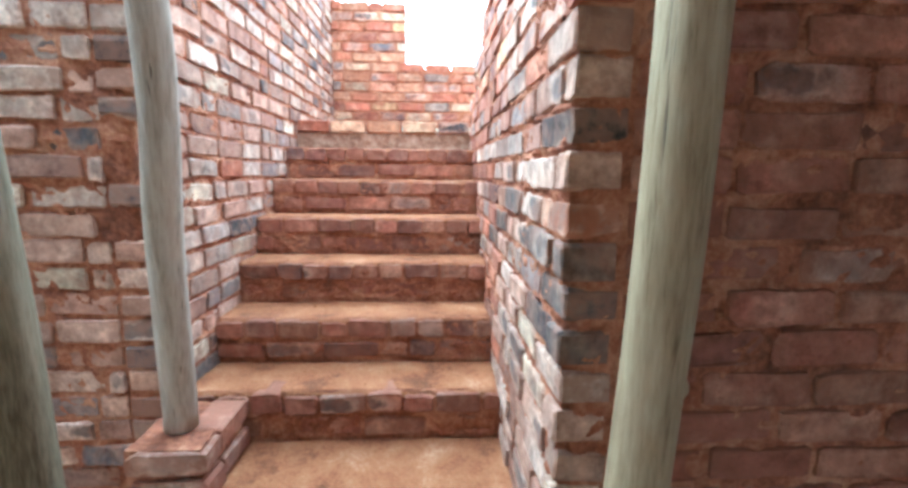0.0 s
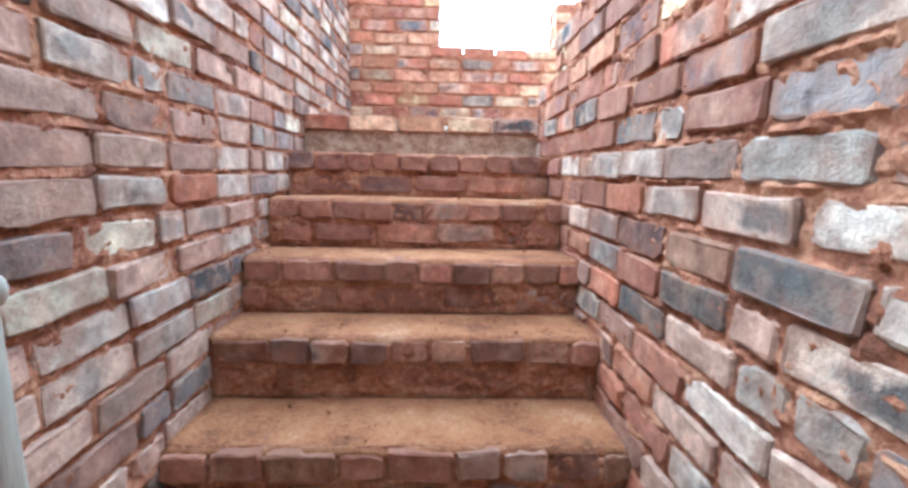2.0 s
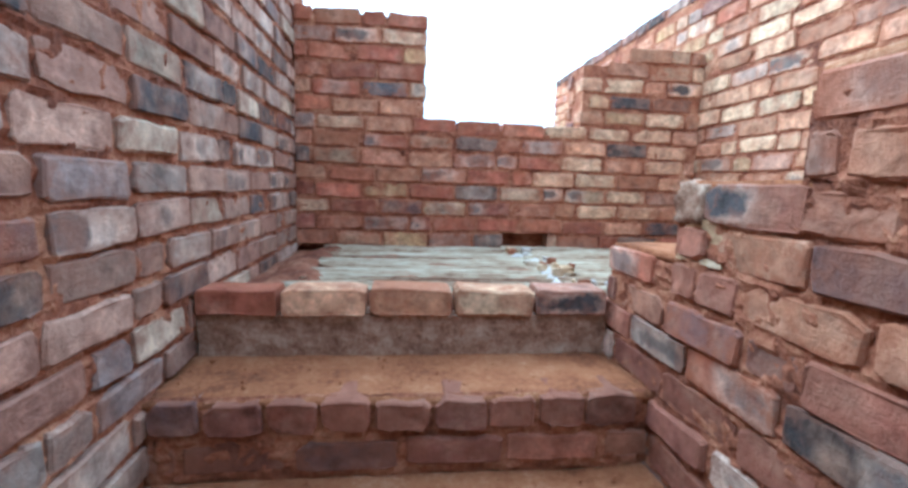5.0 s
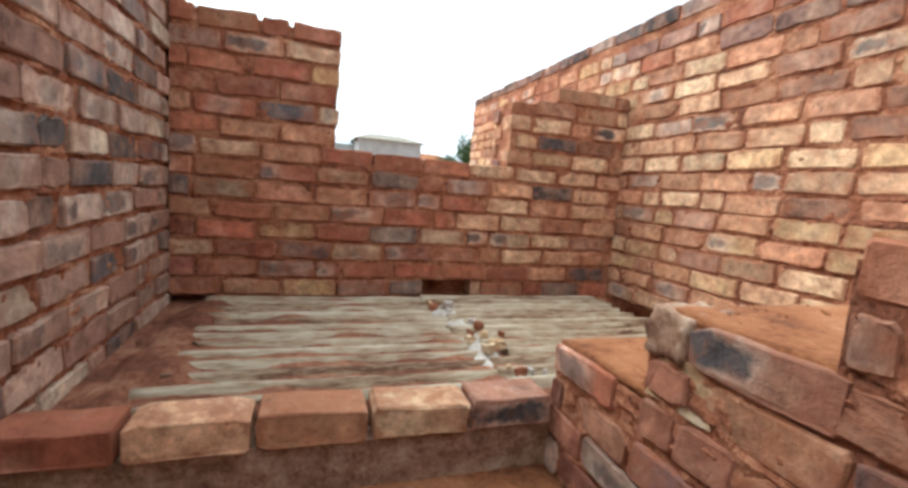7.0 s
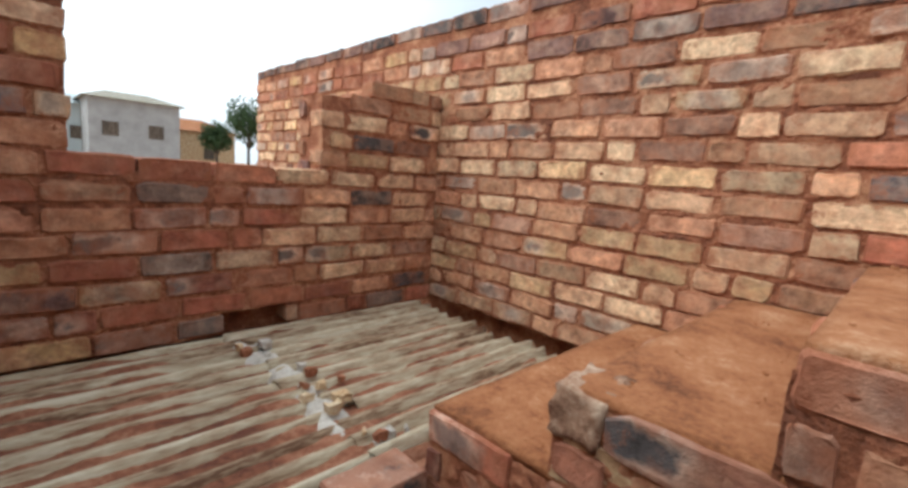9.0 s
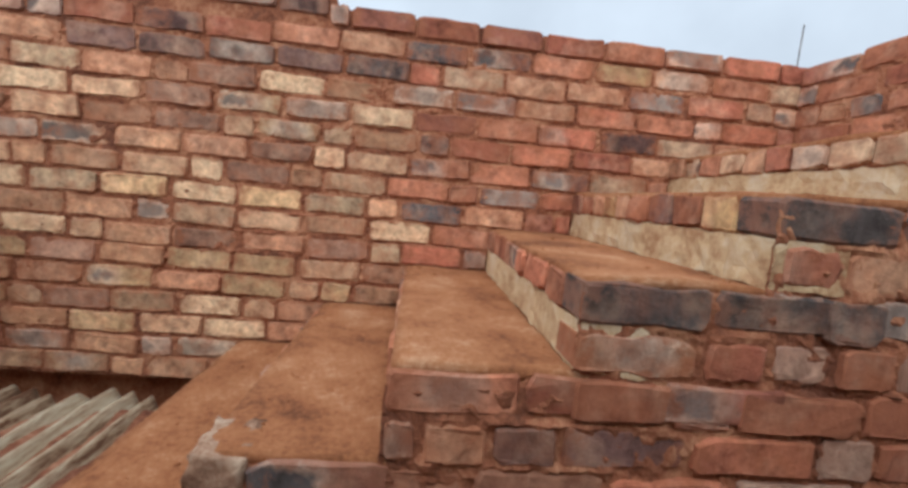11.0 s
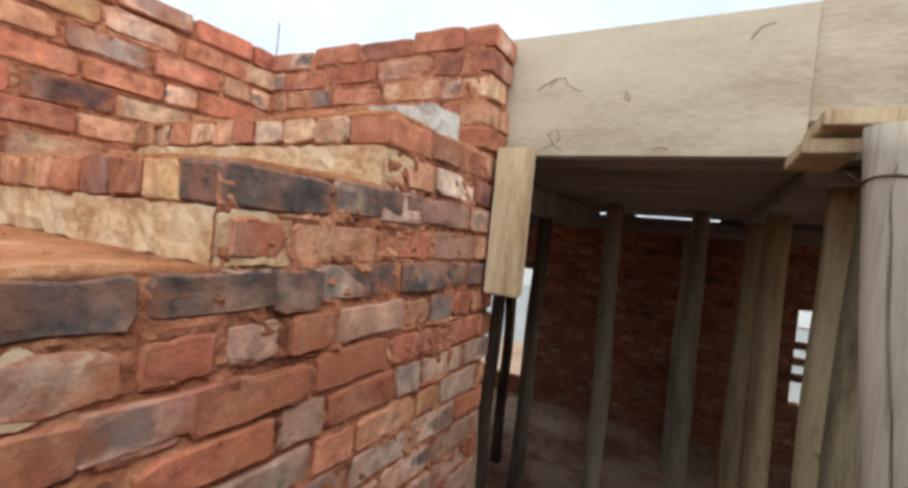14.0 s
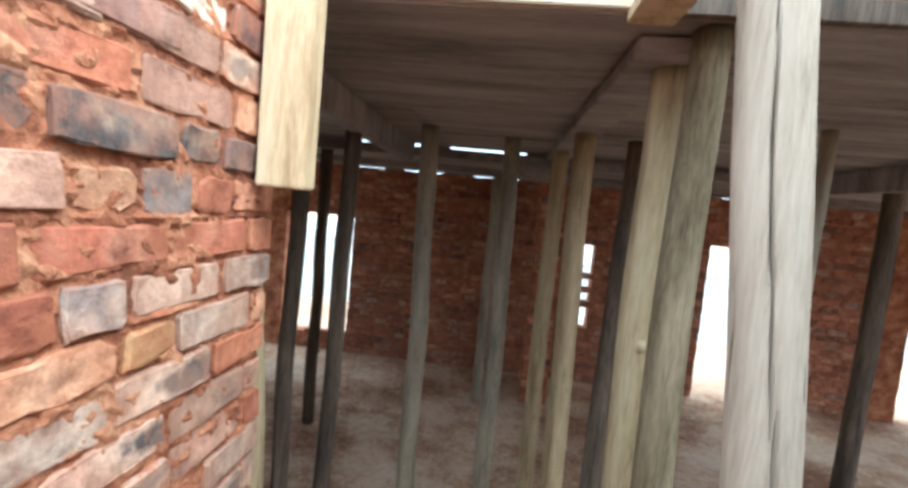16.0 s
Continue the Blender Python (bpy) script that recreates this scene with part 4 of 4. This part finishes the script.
def tree(x, y, h, r, seed):
    t = tagged(new("tree"), "distant green leafy tree with an uneven crown", "tree")
    rr = random.Random(seed)
    bm = bmesh.new()
    for k in range(7):
        a = rr.uniform(0, 6.28)
        foot = Vector((x, y, -0.4 if k == 0 else h * 0.4))
        tip = Vector((x, y, h * 0.6)) if k == 0 else Vector((x + math.cos(a) * r * 0.7, y + math.sin(a) * r * 0.7, h * rr.uniform(0.65, 0.9)))
        m = (tip - foot).to_track_quat("Z", "Y").to_matrix().to_4x4()
        bmesh.ops.create_cone(bm, cap_ends=True, segments=8, radius1=0.16 if k == 0 else 0.07, radius2=0.09 if k == 0 else 0.02, depth=(tip - foot).length, matrix=Matrix.Translation((foot + tip) / 2) @ m)
    part("trunk", bm, M_DARKPOLE, t)
    verts, faces = [], []
    for k in range(2600):
        d = Vector((rr.gauss(0, 1), rr.gauss(0, 1), rr.gauss(0, 0.8)))
        d = d.normalized() * r * rr.uniform(0.35, 1.0) * (1 + 0.45 * noise.noise(d.normalized() * 2.2 + Vector((seed, 0, 0))))
        c = Vector((x, y, h * 0.72)) + d
        u = Vector((rr.gauss(0, 1), rr.gauss(0, 1), rr.gauss(0, 1))).normalized() * 0.15
        v = u.cross(Vector((rr.gauss(0, 1), rr.gauss(0, 1), 1))).normalized() * 0.07
        i = len(verts)
        verts += [c - u, c + v, c + u, c - v]
        faces.append((i, i + 1, i + 2, i + 3))
    me = bpy.data.meshes.new("crown")
    me.from_pydata(verts, [], faces)
    me.materials.append(M_LEAF)
    new("crown", me).parent = t
    return t


tree(14.2, 40, 7.0, 1.8, 5)
tree(13.0, 44, 5.2, 1.3, 6)
rebar = tagged(new("rebar", wire([(2.49, -1.26, 2.3), (2.49, -1.26, 2.9), (2.496, -1.27, 3.28)], 0.0035)), "thin steel reinforcing rod standing above the deck", "rod")

# ---- bricks of the walls ----
course_wall(wall_west, M_PALE, (XW, -0.075, 0), (0, 1, 0), (-1, 0, 0), YN + 0.09, GROUND, TOP, R, sink=0.005,
            tone=lambda s, z: M_SLATE if noise.noise(Vector((s * 5, z * 10, 6))) > 0.34 else (M_BRICK if noise.noise(Vector((s * 5, z * 10, 16))) > 0.42 else None))
course_wall(wall_west, M_PALE, (XW - 0.115, -0.075, 0), (-1, 0, 0), (0, 1, 0), 1.6, GROUND, 2.25, R)
# Grey bricks are scattered; step brick up the stair darkens it as shade.
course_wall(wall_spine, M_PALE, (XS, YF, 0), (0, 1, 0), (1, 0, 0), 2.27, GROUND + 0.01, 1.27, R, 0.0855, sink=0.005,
            tone=lambda s, z: (M_SLATE if noise.noise(Vector((s * 4, z * 10, 3))) > 0.14 else M_BRICK if noise.noise(Vector((s * 5, z * 11, 8))) > 0.3 else (M_STEPSHADE if s > 0.75 and noise.noise(Vector((s * 6, z * 11, 1))) > -0.15 else None)) if z > 0.6 + 0.1 * s else ((M_STEPSHADE if noise.noise(Vector((s * 5, z * 11, 8))) > 0.0 else M_BRICK) if s > 0.85 and noise.noise(Vector((s * 4, z * 9, 2))) > -0.25 else None))
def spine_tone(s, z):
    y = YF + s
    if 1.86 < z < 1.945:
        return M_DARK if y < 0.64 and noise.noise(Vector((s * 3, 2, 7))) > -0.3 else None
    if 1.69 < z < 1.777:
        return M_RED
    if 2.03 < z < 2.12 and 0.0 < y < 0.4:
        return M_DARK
    # Earth-smeared bricks, with shade low on the wall put into their tint.
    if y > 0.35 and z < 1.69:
        return M_STEPSHADE if noise.noise(Vector((s * 4, z * 11, 5))) > 0.0 else M_BRICK
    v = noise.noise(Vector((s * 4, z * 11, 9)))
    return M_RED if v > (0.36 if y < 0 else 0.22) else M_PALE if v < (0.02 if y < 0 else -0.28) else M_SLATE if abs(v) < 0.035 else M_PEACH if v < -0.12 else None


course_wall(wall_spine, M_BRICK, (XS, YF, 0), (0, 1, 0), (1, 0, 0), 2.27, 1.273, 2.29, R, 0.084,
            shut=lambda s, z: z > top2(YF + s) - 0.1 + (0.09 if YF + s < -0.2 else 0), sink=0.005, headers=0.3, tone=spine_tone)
# Reddish-brown end wall; the dark tint also takes in shade below the deck.
course_wall(wall_spine, M_STEPSHADE, (XS + 0.12, YF, 0), (1, 0, 0), (0, 1, 0), 1.9, GROUND, 2.27, R, sink=0.006)
def east_tone(s, z):
    y = 5.2 - s
    if (2.44 < z < 2.53 and 1.05 < y < 2.3) or (2.52 < z < 2.6 and 2.1 < y < 2.9):
        return M_DARK
    if y > 1.0 and z < 2.44:
        return M_PEACH
    return M_RED if noise.noise(Vector((s * 4, z * 9, 1))) > 0.2 else None


course_wall(wall_east, M_BRICK, (XE, 5.2, 0), (0, -1, 0), (1, 0, 0), 5.75, 1.19, 2.62, R, 0.0838,
            shut=lambda s, z: z < top2(5.2 - s) - 0.1 or (z < 1.275 and 5.2 - s > 1.6), sink=0.003, tone=east_tone)
course_wall(wall_east, M_DARK, (XE, 5.2, 0), (0, -1, 0), (1, 0, 0), 3.88, 2.645, 2.729, R, 0.084, sink=0.003)
course_wall(wall_east, M_RED, (XE, 1.31, 0), (0, -1, 0), (1, 0, 0), 1.86, 2.614, 2.698, R, 0.084, sink=0.003)


def north_shut(s, z):
    x = XW + s
    return (WL < x < WR and z > SILL) or (x < WL and z > 2.41) or (x > WR and z > 2.18 + 0.084 * ((x > 0.98) + (x > 1.1))) or (z < 1.35 and (-0.56 < x < -0.45 or 0.485 < x < 0.72))


course_wall(wall_north, M_BRICK, (XW, YN, 0), (1, 0, 0), (0, 1, 0), XE - XW, 1.255, 2.43, R, 0.0838, shut=north_shut, sink=0.003, tone=lambda s, z: M_SLATE if noise.noise(Vector((s * 7, z * 12, 14))) > 0.45 else M_PEACH if s > 1.3 and z > 1.4 else (M_RED if noise.noise(Vector((s * 5, z * 9, 4))) > 0.05 else None))
course_wall(wall_north, M_BRICK, (WR + 0.0, YN + 0.21, 0), (0, -1, 0), (1, 0, 0), 0.1, SILL, 2.2, R, 0.0838)
course_wall(wall_south, M_BRICK, (XS + 0.11, -0.505, 0), (1, 0, 0), (0, -1, 0), XE - XS - 0.11, 2.285, 2.69, R, 0.08, sink=0.003, tone=lambda s, z: M_RED if z > 2.5 else None)
course_wall(wall_south, M_BRICK, (XS, -0.668, 0), (0, 1, 0), (1, 0, 0), 0.163, 2.285, 2.69, R, 0.08, sink=0.003, tone=lambda s, z: M_RED if z > 2.5 else None)
# Same bricks as elsewhere; the darker tint puts the room's shade into them.
course_wall(wall_far, M_STEPSHADE, (-4.5, YR, 0), (1, 0, 0), (0, -1, 0), 6.9, GROUND, 2.2, R, 0.086, shut=lambda s, z: any(a < s - 4.5 < b and lo < z < hi for a, b, lo, hi in OPEN), headers=0.05)
course_wall(pier, M_BRICK, (-0.70, -4.45, 0), (1, 0, 0), (0, -1, 0), 0.28, GROUND, 2.15, R, 0.086)
course_wall(pier, M_BRICK, (-0.42, -4.75, 0), (0, 1, 0), (-1, 0, 0), 0.2, GROUND, 2.15, R, 0.086)

# ---- mortar in the joints ----
mortar_skin(wall_west, (XW, -0.06, 0), (0, 1, 0), (-1, 0, 0), YN + 0.07, GROUND, TOP - 0.01, 0.086, None, -0.008, 0.008, 0.015, 1.0)
mortar_skin(wall_west, (XW - 0.02, -0.075, 0), (-1, 0, 0), (0, 1, 0), 1.6, GROUND, 2.25, 0.086, None, -0.006, 0.008, 0.008, 2.0, 0.018)
mortar_skin(wall_spine, (XS, YF + 0.02, 0), (0, 1, 0), (1, 0, 0), 2.2, GROUND + 0.01, 1.28, 0.0855, None, -0.008, 0.009, 0.016, 3.0)
mortar_skin(wall_spine, (XS, YF + 0.02, 0), (0, 1, 0), (1, 0, 0), 2.25, 1.273, 2.27, 0.084, lambda s, z: z > top2(YF + 0.02 + s) - 0.03, -0.006, 0.009, 0.013, 4.0)
mortar_skin(wall_spine, (XS + 0.02, YF, 0), (1, 0, 0), (0, 1, 0), 1.9, GROUND, 2.27, 0.086, None, -0.005, 0.008, 0.008, 5.0, 0.018)
mortar_skin(wall_east, (XE, 5.2, 0), (0, -1, 0), (1, 0, 0), 5.72, 1.274, 2.62, 0.0838, lambda s, z: z < top2(5.2 - s) - 0.1, -0.007, 0.007, 0.007, 6.0, 0.013)
mortar_skin(wall_north, (XW, YN, 0), (1, 0, 0), (0, 1, 0), XE - XW, 1.255, 2.41, 0.0838, lambda s, z: north_shut(s, z + 0.02) or north_shut(s + 0.02, z) or north_shut(s - 0.02, z), -0.007, 0.007, 0.007, 7.0, 0.013)
mortar_skin(wall_south, (XS + 0.02, -0.505, 0), (1, 0, 0), (0, -1, 0), XE - XS - 0.02, 2.285, 2.67, 0.08, None, -0.004, 0.006, 0.006, 8.0, 0.013)
for k, (y, z) in enumerate(NOSE1):
    mortar_skin(flight_lower, (XW, y + 0.004, 0), (1, 0, 0), (0, 1, 0), XS - XW, z - 0.176, z + 0.002, 0.086, None, -0.006, 0.008, 0.006, 9.0 + k, 0.012)
